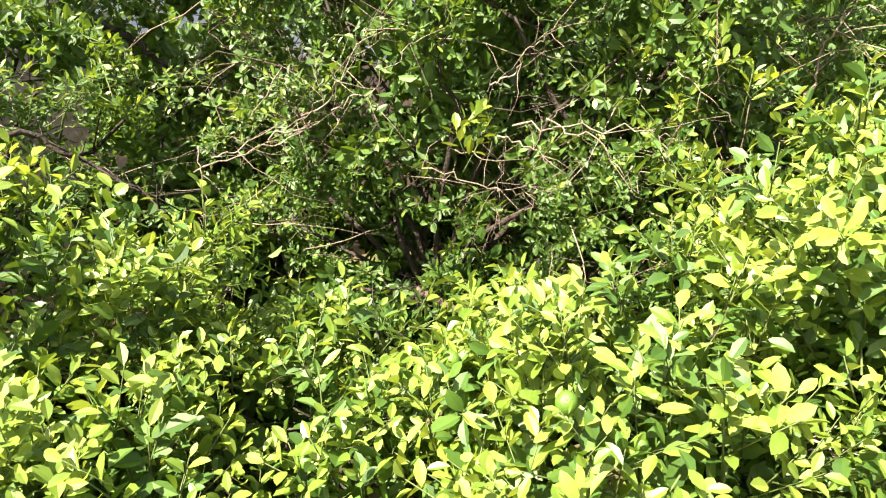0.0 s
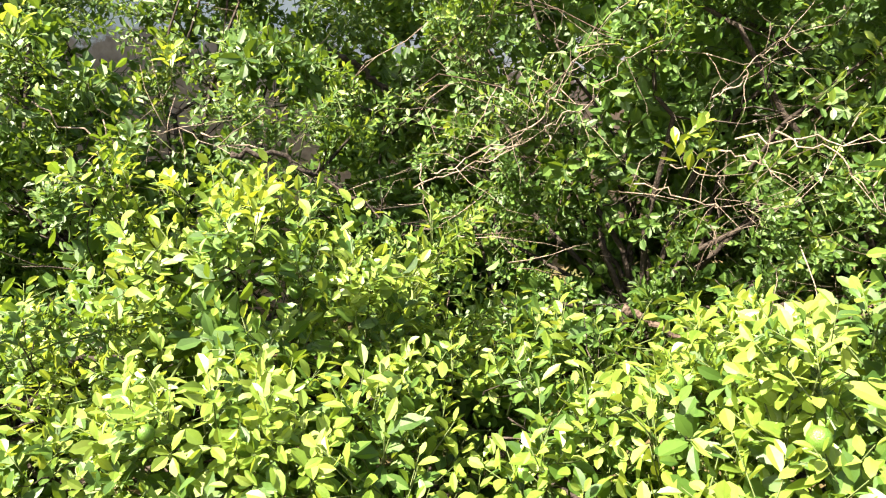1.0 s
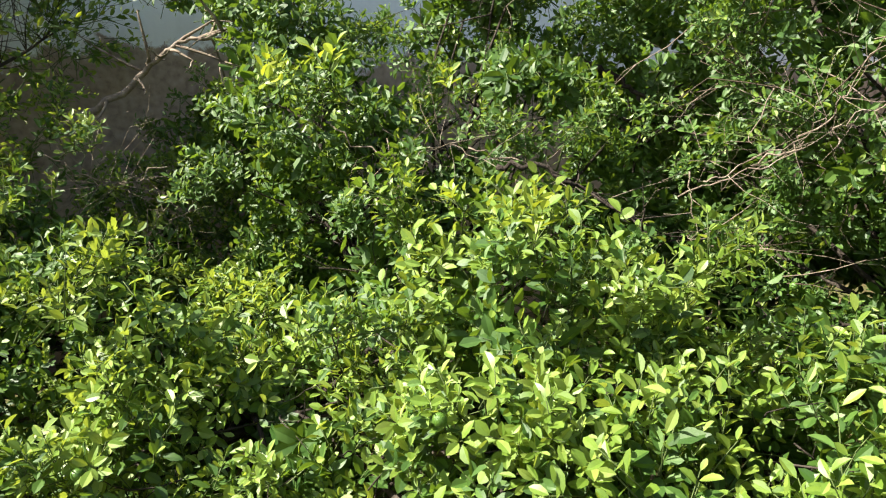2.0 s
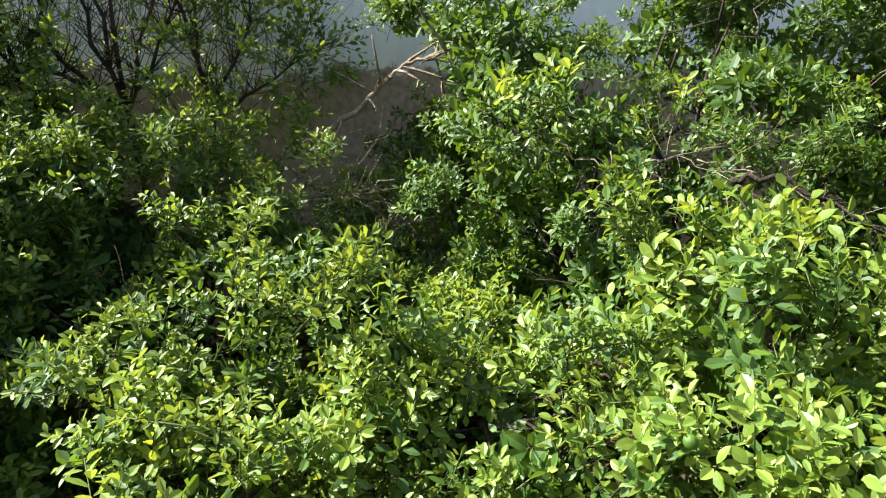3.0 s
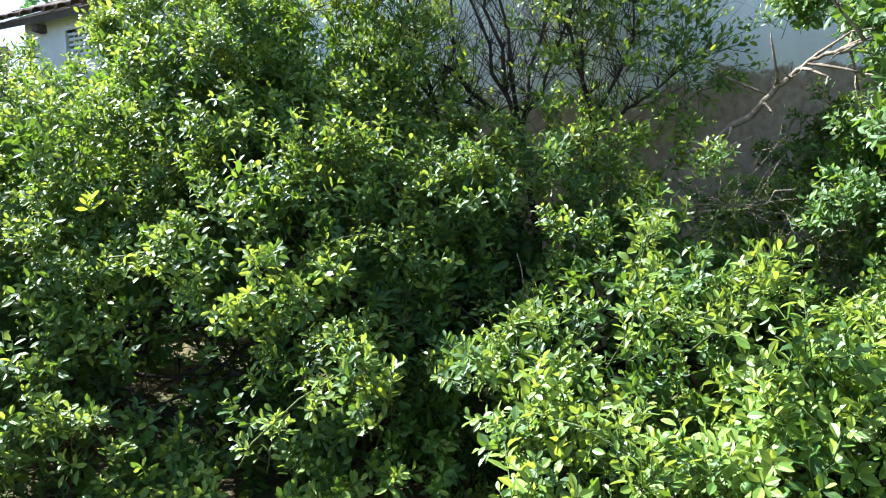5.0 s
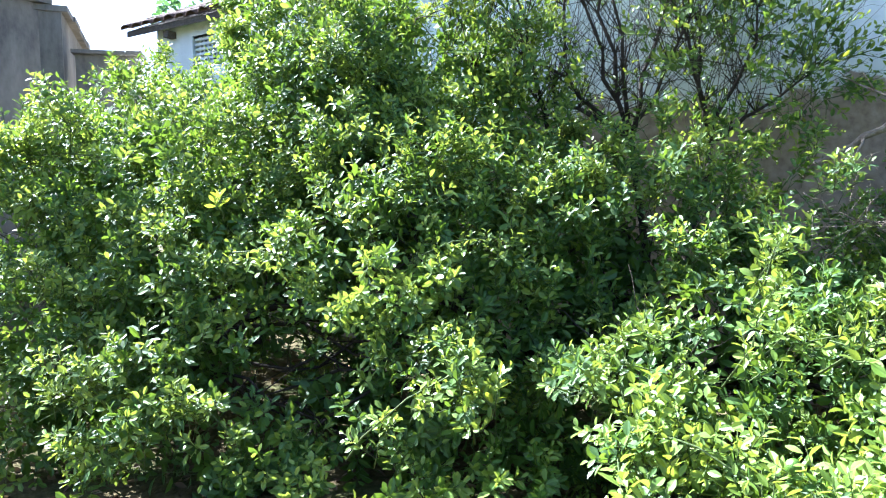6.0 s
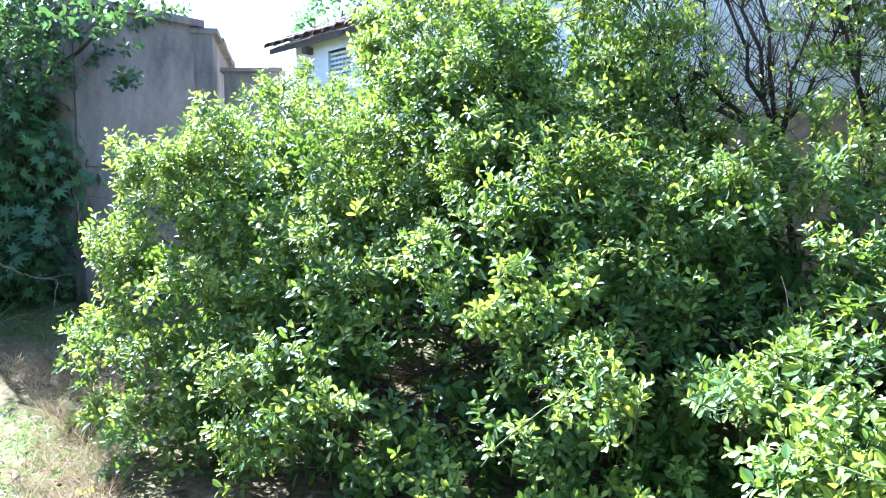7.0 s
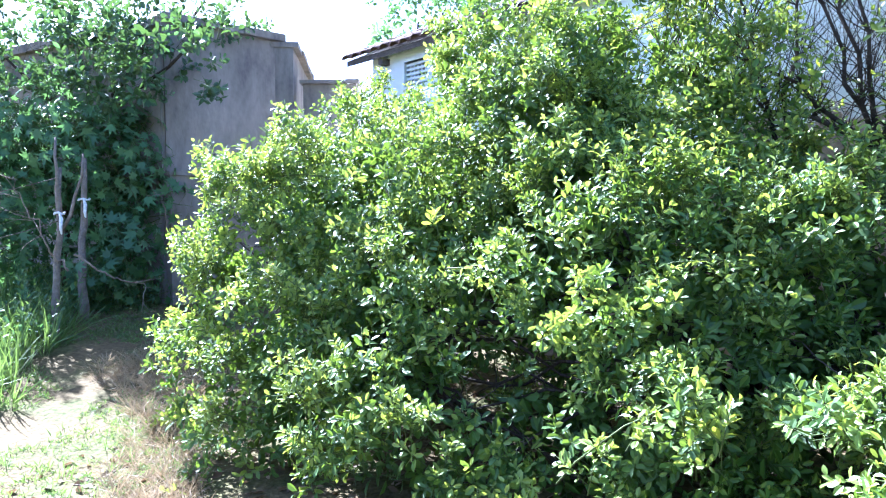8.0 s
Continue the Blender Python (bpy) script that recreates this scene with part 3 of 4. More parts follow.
def lime_bush(label, blobs, stems, per_m2, seed, fruits=0, singles=None, fruit_at=(), tangles=0, holes=0.25, up=0.36, back=0.05, size=1.0, deep=0.3, LIME=LIME_OLD, inner=30, flush=(), sprays=6.0, arches=()):
    """A spreading citrus bush: stems from the ground, limbs into each mass, leafy shoots over the skin, green fruit."""
    rng, r = np.random.default_rng(seed), random.Random(seed)
    full = LIME + CORE + FLUSH
    bush = new("lime_bush")
    bx, by = stems[0][0], stems[0][1]
    bush.location = (bx, by, 0)
    tagged(bush, label, "bush")
    back_to = lambda p: Vector(p) - Vector((bx, by, 0))
    for sx, sy in stems:
        foot = Vector((sx, sy, float(ground_z(np.array(sx), np.array(sy))) - 0.05))
        near = [b for b in blobs if math.hypot(b[0] - sx, b[1] - sy) < 1.7]
        bm = bmesh.new()
        top = foot + Vector((r.uniform(-0.15, 0.15), r.uniform(-0.15, 0.15), 0.5))
        tube(bm, [back_to(p) for p in wander(foot, top, r, 5, 0.08)], [0.045, 0.038, 0.034, 0.03, 0.026], 9)
        part("trunk", bm, BROWN_BARK, bush)
        for b in near:
            for _ in range(2):
                aim = Vector((b[0] + r.uniform(-0.5, 0.5) * b[3], b[1] + r.uniform(-0.5, 0.5) * b[4], b[2] + r.uniform(0.0, 0.4) * b[5]))
                bm = bmesh.new()
                pts = wander(top, aim, r, 6, 0.1, 0.12)
                tube(bm, [back_to(p) for p in pts], [0.019, 0.016, 0.013, 0.01, 0.008, 0.005], 6)
                for p in pts[2:]:
                    twiggy(bm, back_to(p), (r.uniform(-1, 1), r.uniform(-1, 1), r.uniform(-0.3, 0.5)), 0.3, 0.005, r, 1)
                part("limb", bm, BARK, bush)
    P, N = crown_points(blobs, per_m2, rng, deep=deep, holes=holes, back=back)
    ways = N * 0.9 + np.array((0, 0, up)) + rng.normal(size=N.shape) * 0.33
    which, scales = rng.integers(0, len(LIME), len(P)), rng.uniform(0.8, 1.2, len(P)) * size
    # sprays: arching branchlets that stand out of the skin, each carrying a row of leafy shoots
    A, AN = crown_points(blobs, sprays, rng, deep=0.05, holes=0.0, back=0.1, low=0.14)
    PS, NS, WS = [], [], []
    for p, nrm in zip(A, AN):
        side = np.cross(nrm, rng.normal(size=3))
        side /= np.linalg.norm(side)
        way = side * rng.uniform(0.5, 1.0) + nrm * rng.uniform(0.45, 0.9) + np.array((0, 0, 0.25))
        way /= np.linalg.norm(way)
        ln = rng.uniform(0.26, 0.48)
        line = [p - nrm * 0.12 + way * ln * k + np.array((0, 0, -0.3 * ln * k * k)) for k in (0, 0.35, 0.7, 1.0)]
        bm = bmesh.new()
        tube(bm, [back_to(q.tolist()) for q in line], [0.005, 0.004, 0.003, 0.002], 4)
        part("branchlet", bm, TWIG, bush)
        for j in range(rng.integers(5, 9)):
            k = 0.25 + 0.75 * (j + rng.random() * 0.8) / 7
            PS.append(p - nrm * 0.12 + way * ln * k + np.array((0, 0, -0.3 * ln * k * k)) + rng.normal(size=3) * 0.03)
            NS.append(nrm)
            WS.append(nrm * 0.75 + way * 0.3 + np.array((0, 0, 0.42)) + rng.normal(size=3) * 0.3)
    PS, NS, WS = (np.array(q) for q in (PS, NS, WS))
    PS = PS + 0.11 * WS / np.linalg.norm(WS, axis=1, keepdims=True)
    P, N, ways = np.concatenate([P, PS]), np.concatenate([N, NS]), np.concatenate([ways, WS])
    fresh = rng.integers(0, len(LIME) // 4, len(PS)) * 4 + rng.choice(4, len(PS), p=(0.12, 0.15, 0.25, 0.48))
    which = np.concatenate([which, fresh % len(LIME)])
    scales = np.concatenate([scales, rng.uniform(0.7, 1.0, len(PS)) * size])
    # older, larger leaves deep inside keep the daylight out
    core = [(*b[:3], b[3] * 0.64, b[4] * 0.64, b[5] * 0.68) for b in blobs]
    P2, N2 = crown_points(core, inner, rng, deep=0.25, holes=0.0, back=0.25, low=0.08)
    P, N = np.concatenate([P, P2]), np.concatenate([N, N2])
    ways = np.concatenate([ways, rng.normal(size=N2.shape) * np.array((1, 1, 0.5))])
    which = np.concatenate([which, len(LIME) + rng.integers(0, len(CORE), len(P2))])
    scales = np.concatenate([scales, rng.uniform(0.9, 1.15, len(P2))])
    for x0, y0, z0, x1, y1, z1 in arches:
        # long sprays of new growth that hang clear of the skin
        a, b = np.array((x0, y0, z0)), np.array((x1, y1, z1))
        bend = lambda k: a + (b - a) * k + np.array((0, 0, 0.06 * math.sin(math.pi * k)))
        bm = bmesh.new()
        tube(bm, [back_to(q.tolist()) for q in [a - (b - a) * 0.2 - np.array((0.22, 0, 0.12))] + [bend(k) for k in (0, 0.35, 0.7, 1.0)]], [0.005, 0.004, 0.0034, 0.0028, 0.002], 5)
        part("branchlet", bm, TWIG, bush)
        PA = np.array([bend(k) + rng.normal(size=3) * 0.025 for k in np.linspace(0.0, 1.0, 9)])
        P, N = np.concatenate([P, PA]), np.concatenate([N, np.tile((0.6, 0.0, 0.8), (len(PA), 1))])
        ways = np.concatenate([ways, np.array((0.5, 0.1, 0.8)) + rng.normal(size=PA.shape) * 0.3])
        which = np.concatenate([which, rng.integers(0, len(LIME) // 4, len(PA)) * 4 + 3])
        scales = np.concatenate([scales, rng.uniform(0.7, 0.95, len(PA)) * size])
    if flush:
        # tufts of new growth standing out of the skin
        P3 = np.array(flush, float)
        P, N = np.concatenate([P, P3]), np.concatenate([N, np.tile((0.3, -0.3, 0.9), (len(P3), 1))])
        ways = np.concatenate([ways, np.array((0.25, -0.25, 1.0)) + rng.normal(size=P3.shape) * 0.25])
        which = np.concatenate([which, len(LIME) + len(CORE) + np.arange(len(P3)) % len(FLUSH)])
        scales = np.concatenate([scales, rng.uniform(0.75, 1.05, len(P3))])
    turns = up_frames(ways, rng)
    base = P - ways / np.linalg.norm(ways, axis=1, keepdims=True) * 0.17
    origin = np.array((bx, by, 0))
    alone = np.zeros(len(P), bool)
    if singles is not None:
        # the shoots in the nearest stretch carry their leaves as pieces of their own
        x0, x1, y0, y1, z0 = singles
        cand = np.nonzero((P[:, 0] > x0) & (P[:, 0] < x1) & (P[:, 1] > y0) & (P[:, 1] < y1) & (P[:, 2] > z0))[0]
        total = 0
        for i in cand:
            if which[i] >= len(LIME):
                continue
            n = len(LIME[which[i]].leaves)
            if total + n > 300:
                break
            total += n
            alone[i] = True
            for v, polys, m, place, mat in LIME[which[i]].leaves:
                rot = turns[i] @ m
                at = turns[i] @ place * scales[i] + base[i] - origin
                ob = new("leaf", LEAF_PIECES[2 * r.randrange(6) + (1 if mat else 0)])
                ob.parent = bush
                ob.matrix_basis = Matrix.Translation(at.tolist()) @ Matrix(rot.tolist()).to_4x4() @ Matrix.Diagonal((*[scales[i] * r.uniform(0.8, 1.15)] * 3, 1))
            bm = bmesh.new()
            stem = [Vector((turns[i] @ np.array((0, 0, k * 0.24)) * scales[i] + base[i] - origin).tolist()) for k in (0, 0.35, 0.7, 1)]
            tube(bm, stem, [0.0032, 0.0026, 0.002, 0.0012], 5)
            part("stem", bm, TWIG, bush)
    lay_out("crown", full, which[~alone], (base - origin)[~alone], turns[~alone], scales[~alone], LEAF_MATS, bush, "dense glossy green leaves with yellow-green new growth")
    outer = np.nonzero((which < len(LIME)) & (N[:, 2] > -0.2) & (((np.array((-0.3, -0.3, 1.4)) - P) * N).sum(axis=1) > 0))[0]
    for i in rng.choice(outer, min(fruits, len(outer)), replace=False):
        ob = new("fruit", LIME_FRUIT)
        ob.parent = bush
        p = P[i] + N[i] * 0.03 - origin + np.array((0, 0, -0.02))
        s = r.uniform(0.8, 1.12)
        ob.matrix_basis = pose(*p, r.uniform(-40, 40), r.uniform(-40, 40), r.uniform(0, 360)) @ Matrix.Diagonal((s, s, s, 1))
    # bare brittle twigs left where the inner growth has died back
    hollow = np.nonzero((which < len(LIME)) & (np.abs(P[:, 0]) < 1.5) & (P[:, 2] > 0.8) & (P[:, 2] < 2.1) & (N[:, 1] < -0.3))[0]
    for i in rng.choice(hollow, min(tangles, len(hollow)), replace=False) if tangles else ():
        bm = bmesh.new()
        start = Vector((P[i] - N[i] * 0.05 - origin).tolist())
        twiggy(bm, start, (r.uniform(-1, 1), r.uniform(-0.9, 0.1), r.uniform(-0.5, 0.4)), r.uniform(0.25, 0.5), 0.0034, r, 2)
        part("dead_twig", bm, DEADWOOD if r.random() < 0.6 else BROWN_BARK, bush, "bare brittle dead twig")
    for x, y, z in fruit_at:
        ob = new("fruit", LIME_FRUIT)
        ob.parent = bush
        s = r.uniform(0.8, 1.0)
        ob.matrix_basis = pose(x - bx, y - by, z, r.uniform(-30, 30), r.uniform(-30, 30), r.uniform(0, 360)) @ Matrix.Diagonal((s, s, s, 1))
    return bush


NEAR_MASSES = [
    (-1.55, 1.82, 0.52, 0.58, 0.58, 0.72), (-1.4, 1.45, 0.38, 0.55, 0.4, 0.52), (-1.9, 1.25, 0.3, 0.45, 0.38, 0.5), (-0.95, 1.4, 0.25, 0.5, 0.36, 0.48), (-0.6, 1.98, 0.3, 0.55, 0.5, 0.58), (-0.02, 1.95, 0.12, 0.6, 0.45, 0.5),
    (0.5, 1.75, 0.45, 0.55, 0.55, 0.6), (0.95, 1.85, 0.8, 0.4, 0.48, 0.66), (0.45, 1.45, 0.3, 0.6, 0.38, 0.52), (-0.4, 1.6, 0.2, 0.7, 0.4, 0.5),
    (1.5, 2.7, 0.6, 0.8, 0.7, 0.75), (-2.3, 1.45, 0.28, 0.75, 0.55, 0.56), (-2.5, 1.05, 0.3, 0.4, 0.4, 0.68), (-2.55, 0.35, 0.2, 0.3, 0.38, 0.34), (-2.2, 0.85, 0.1, 0.36, 0.3, 0.46),
]
BACK_MASSES = [
    (-0.45, 3.55, 1.75, 1.05, 0.75, 1.05), (0.75, 3.6, 1.7, 0.9, 0.7, 1.1), (-0.3, 3.5, 0.4, 1.5, 0.5, 0.6), (1.1, 3.3, 0.6, 0.6, 0.6, 0.7),
    # first two: overhang mostly out of view, added to shade the hollow below
    (-0.5, 3.1, 2.45, 1.1, 0.55, 0.36), (0.9, 3.1, 2.35, 0.8, 0.5, 0.4), (-2.3, 4.05, 1.9, 0.9, 0.45, 0.7), (-3.0, 3.5, 2.3, 0.7, 0.4, 0.5),
    (-1.85, 3.8, 0.9, 0.8, 0.6, 0.75), (-2.6, 2.8, 1.0, 0.65, 0.6, 0.7), (-2.9, 2.25, 1.55, 0.5, 0.45, 0.38), (-3.35, 2.3, 1.0, 0.5, 0.55, 0.75),
    (-3.5, 2.5, 2.05, 0.45, 0.45, 0.5), (-1.6, 4.0, 2.35, 0.8, 0.5, 0.35), (-3.5, 2.4, 2.4, 0.3, 0.32, 0.28), (-2.55, 2.2, 0.8, 0.5, 0.4, 0.55),
    # the flat mass at z 2.6 is added to shade the crooked limb
    (0.72, 3.04, 1.82, 0.45, 0.28, 0.34), (-1.6, 3.9, 1.5, 0.7, 0.5, 0.6), (-2.35, 3.2, 2.6, 0.65, 0.35, 0.2), (-2.3, 3.05, 1.85, 0.5, 0.28, 0.25), (-3.82, 2.32, 1.5, 0.28, 0.28, 0.36), (-4.4, 2.5, 1.7, 0.38, 0.35, 0.55), (-4.5, 2.4, 2.62, 0.32, 0.34, 0.36), (-4.0, 2.5, 2.5, 0.35, 0.3, 0.34), (-3.7, 2.5, 1.45, 0.34, 0.35, 0.42), (-3.55, 2.75, 1.95, 0.35, 0.35, 0.42),
]
FAR_MASSES = [
    (-3.88, -0.55, 0.35, 0.76, 0.75, 0.65), (-4.35, -0.5, 0.7, 0.88, 0.85, 0.95), (-3.7, 0.68, 0.35, 0.62, 0.65, 0.72), (-4.45, 0.45, 0.8, 0.72, 0.8, 0.95),
    (-4.6, -1.75, 0.7, 0.85, 0.95, 1.1), (-3.95, -1.65, 0.25, 0.72, 0.85, 0.62), (-4.65, -3.0, 0.8, 0.8, 0.82, 1.1), (-4.2, -2.95, 0.3, 0.72, 0.78, 0.6),
    (-4.4, 1.2, 0.72, 0.6, 0.65, 0.76), (-3.7, 1.35, 0.4, 0.6, 0.5, 0.7), (-4.95, -1.3, 1.55, 0.75, 0.7, 1.0), (-4.8, -2.45, 1.3, 0.75, 0.75, 1.0),
    (-4.85, -3.15, 1.15, 0.65, 0.7, 1.0), (-4.8, -3.45, 1.2, 0.5, 0.4, 0.9), (-3.25, 1.6, 0.4, 0.5, 0.45, 0.55), (-4.1, -0.9, 1.05, 0.5, 0.5, 0.5), (-4.4, 2.1, 0.7, 0.45, 0.5, 0.85), (-3.9, 2.55, 0.8, 0.45, 0.45, 0.85), (-3.2, 0.25, 0.66, 0.32, 0.32, 0.22), (-4.2, -1.15, 0.9, 0.6, 0.5, 0.75), (-4.1, 0.0, 0.7, 0.6, 0.5, 0.75),
    (-3.75, -1.1, 0.05, 0.4, 0.8, 0.35), (-4.05, -1.2, 0.5, 0.55, 0.8, 0.6), (-4.2, -2.3, 0.5, 0.6, 0.7, 0.7), (-4.55, 0.85, 0.95, 0.5, 0.55, 0.66), (-4.6, 0.0, 1.0, 0.5, 0.6, 0.8), (-4.8, 0.4, 1.25, 0.35, 0.55, 0.6),
]
# added backdrop that darkens the gaps onto the sunlit wall and ground behind
HEDGE_MASSES = [
    (0.6, 4.4, 0.5, 0.9, 0.5, 0.6), (-0.6, 4.4, 0.4, 0.9, 0.5, 0.5), (-0.7, 4.7, 1.5, 1.3, 0.6, 1.5), (1.0, 4.7, 1.5, 1.2, 0.6, 1.5), (-2.1, 4.9, 1.0, 0.8, 0.45, 1.0), (-0.2, 4.9, 2.7, 1.2, 0.5, 0.6), (0.25, 5.0, 1.5, 0.7, 0.5, 1.5),
    (-1.5, 4.8, 0.9, 0.8, 0.5, 1.0), (2.0, 4.3, 1.2, 0.8, 0.6, 1.2), (1.5, 5.0, 1.4, 1.0, 0.5, 1.5), (0.3, 5.3, 1.3, 1.0, 0.5, 1.4),
]
REAR_MASSES = [
    (-5.2, -1.4, 2.0, 0.68, 0.6, 1.1), (-5.5, -2.0, 2.05, 0.62, 0.55, 1.2), (-5.6, -2.95, 1.2, 0.8, 0.9, 1.35), (-6.6, -2.6, 1.6, 0.7, 0.8, 1.3), (-7.0, -3.5, 1.5, 0.6, 0.65, 1.4),
    (-5.3, -1.0, 1.0, 0.5, 0.8, 1.0),
]
# split from the tall bush; its mostly young leaves stand in for sunlight
BRIGHT_MASSES = [
    (-5.25, -0.4, 2.1, 0.45, 0.55, 0.95), (-5.3, -0.95, 2.45, 0.45, 0.5, 0.8), (-5.85, -1.0, 2.25, 0.45, 0.9, 0.85), (-5.5, -1.35, 2.6, 0.45, 0.45, 0.7), (-5.2, -0.25, 1.5, 0.4, 0.5, 0.5), (-5.35, -0.7, 2.75, 0.45, 0.45, 0.6),
]
lime_bush("sunlit lime bush with pale new leaves and small green fruit", NEAR_MASSES, [(-1.3, 2.1), (0.6, 2.3), (-2.5, 1.4)], 78, 21, 24, (-1.9, 0.4, 1.0, 2.0, 0.45), LIME=LIME_NEW, size=0.9, inner=42, arches=[(-2.35, 0.35, 0.6, -2.7, -0.05, 0.68), (-2.72, 0.48, 0.95, -2.7, 0.57, 1.36), (-2.45, 0.7, 1.0, -2.35, 0.8, 1.15)], sprays=9.0, fruit_at=[(0.35, 1.59, 0.66), (0.53, 1.83, 0.72), (0.81, 1.92, 1.24), (-0.29, 1.6, 0.82), (-0.85, 1.61, 0.51), (-0.71, 1.75, 0.41), (0.39, 1.95, 0.87), (0.68, 1.99, 0.68), (0.66, 1.64, 0.64), (0.8, 1.82, 0.96)],
          flush=[(-2.79, 0.6, 1.18), (-2.76, 0.62, 1.05), (-1.16, 1.4, 1.3), (-1.3, 1.5, 1.3), (-1.73, 1.73, 1.32), (-2.46, 0.1, 0.66), (-2.55, 0.2, 0.62), (-2.4, 1.06, 0.76), (0.56, 1.82, 1.18), (0.95, 2.0, 1.5), (-2.31, 1.05, 0.76)])
lime_bush("old lime bush, thin mostly old leaves for a shaded look, dead twigs", BACK_MASSES, [(-0.5, 3.6), (-2.8, 2.6), (0.9, 3.6)], 48, 22, 24, holes=0.34, deep=0.5, size=0.8, LIME=LIME_SHADED, sprays=4.0, inner=38, tangles=90,
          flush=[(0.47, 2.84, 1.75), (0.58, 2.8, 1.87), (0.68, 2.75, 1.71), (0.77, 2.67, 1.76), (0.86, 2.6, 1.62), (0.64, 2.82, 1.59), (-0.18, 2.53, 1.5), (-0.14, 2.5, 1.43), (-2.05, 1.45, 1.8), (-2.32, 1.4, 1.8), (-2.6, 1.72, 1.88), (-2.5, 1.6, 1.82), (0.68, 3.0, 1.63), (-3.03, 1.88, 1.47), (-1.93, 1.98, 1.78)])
lime_bush("large dense lime bush rounded down to the ground", FAR_MASSES, [(-4.5, -0.4), (-4.6, -2.4), (-4.0, 0.6)], 60, 23, 14, holes=0.3, size=0.86, sprays=8.0, inner=26, arches=[(-3.0, -0.94, 0.54, -3.04, -0.42, 0.82), (-3.15, 0.0, 0.84, -2.9, 0.26, 0.92), (-3.5, -0.75, 1.22, -3.5, -0.25, 1.28), (-3.25, -1.85, 0.62, -3.2, -1.55, 0.5), (-3.45, -2.35, 0.62, -3.4, -1.95, 0.48), (-3.62, -1.65, 1.25, -3.58, -1.25, 1.12), (-4.1, 0.0, 1.55, -4.1, 0.45, 1.6), (-3.75, -2.9, 1.2, -3.7, -2.5, 1.1)],
          flush=[(-3.38, -2.1, 0.36), (-3.42, -2.15, 0.42), (-3.5, -2.25, 0.4), (-3.55, -0.58, 1.2), (-3.6, -0.7, 1.2), (-4.08, -1.28, 1.82), (-4.15, -1.35, 1.76), (-3.0, -0.42, 0.78), (-3.1, -0.5, 0.74), (-3.87, -1.83, 1.55), (-4.1, -3.3, 1.7), (-4.3, -3.6, 1.9), (-4.05, -3.4, 1.3), (-3.64, 0.31, 0.95)])
lime_bush("tall lime bush crowding the white house wall", REAR_MASSES, [(-5.7, -2.4), (-6.1, -0.8)], 50, 24, 0, size=0.86, inner=30, holes=0.1, sprays=6.0, LIME=LIME_TALL)
lime_bush("yellow-green lime bush, young leaves put in for a sunlit look", BRIGHT_MASSES, [(-5.5, -0.5)], 56, 26, 0, size=0.86, inner=20, holes=0.08, sprays=9.0, LIME=LIME_NEW)
lime_bush("dark unpruned hedge added behind to close bright gaps", HEDGE_MASSES, [(-0.6, 4.7), (1.3, 4.8)], 36, 25, 0, LIME=HEDGE, inner=24, sprays=1.0, holes=0.1)


# ---- the leaning tree with bare dark stems before the white wall ----
def leafy_tree(name, label, foot, stems, blobs, per_m2, seed, templates, mats, bark=BARK, thick=0.07, holes=0.35, up=0.3, size=1.0, bare=2, limb=0.42):
    rng, r = np.random.default_rng(seed), random.Random(seed)
    tree = new(name)
    fz = float(ground_z(np.array(foot[0]), np.array(foot[1]))) - 0.05
    tree.location = (foot[0], foot[1], fz)
    tagged(tree, label, "tree")
    o = Vector((foot[0], foot[1], fz))
    for fork, tips in stems:
        bm = bmesh.new()
        fork = Vector(fork) - o
        tube(bm, wander((r.uniform(-0.05, 0.05), r.uniform(-0.05, 0.05), 0), fork, r, 7, 0.04), [thick * (1 - 0.07 * i) for i in range(7)], 10)
        part("trunk", bm, bark, tree)
        for tip in tips:
            bm = bmesh.new()
            pts = wander(fork, Vector(tip) - o, r, 7, 0.05)
            tube(bm, pts, [thick * limb * (1 - 0.12 * i) for i in range(7)], 8)
            for p in pts[1:]:
                for _ in range(bare):
                    twiggy(bm, p, (r.uniform(-0.7, 0.7), r.uniform(-0.7, 0.7), r.uniform(0.1, 1.4)), r.uniform(0.3, 0.6), 0.0034, r, 2)
            part("limb", bm, bark, tree)
    P, N = crown_points(blobs, per_m2, rng, deep=0.6, holes=holes, back=0.6)
    ways = N * 0.6 + np.array((0, 0, up)) + rng.normal(size=N.shape) * 0.45
    lay_out("crown", templates, rng.integers(0, len(templates), len(P)), P - np.array(o), up_frames(ways, rng), rng.uniform(0.8, 1.2, len(P)) * size, mats, tree)
    return tree


SPARSE = [shoot_template(random.Random(60 + i), 0.26, 9, 0.05, 0.026, 0.3, 0.01, 1, rows=2) for i in range(6)]
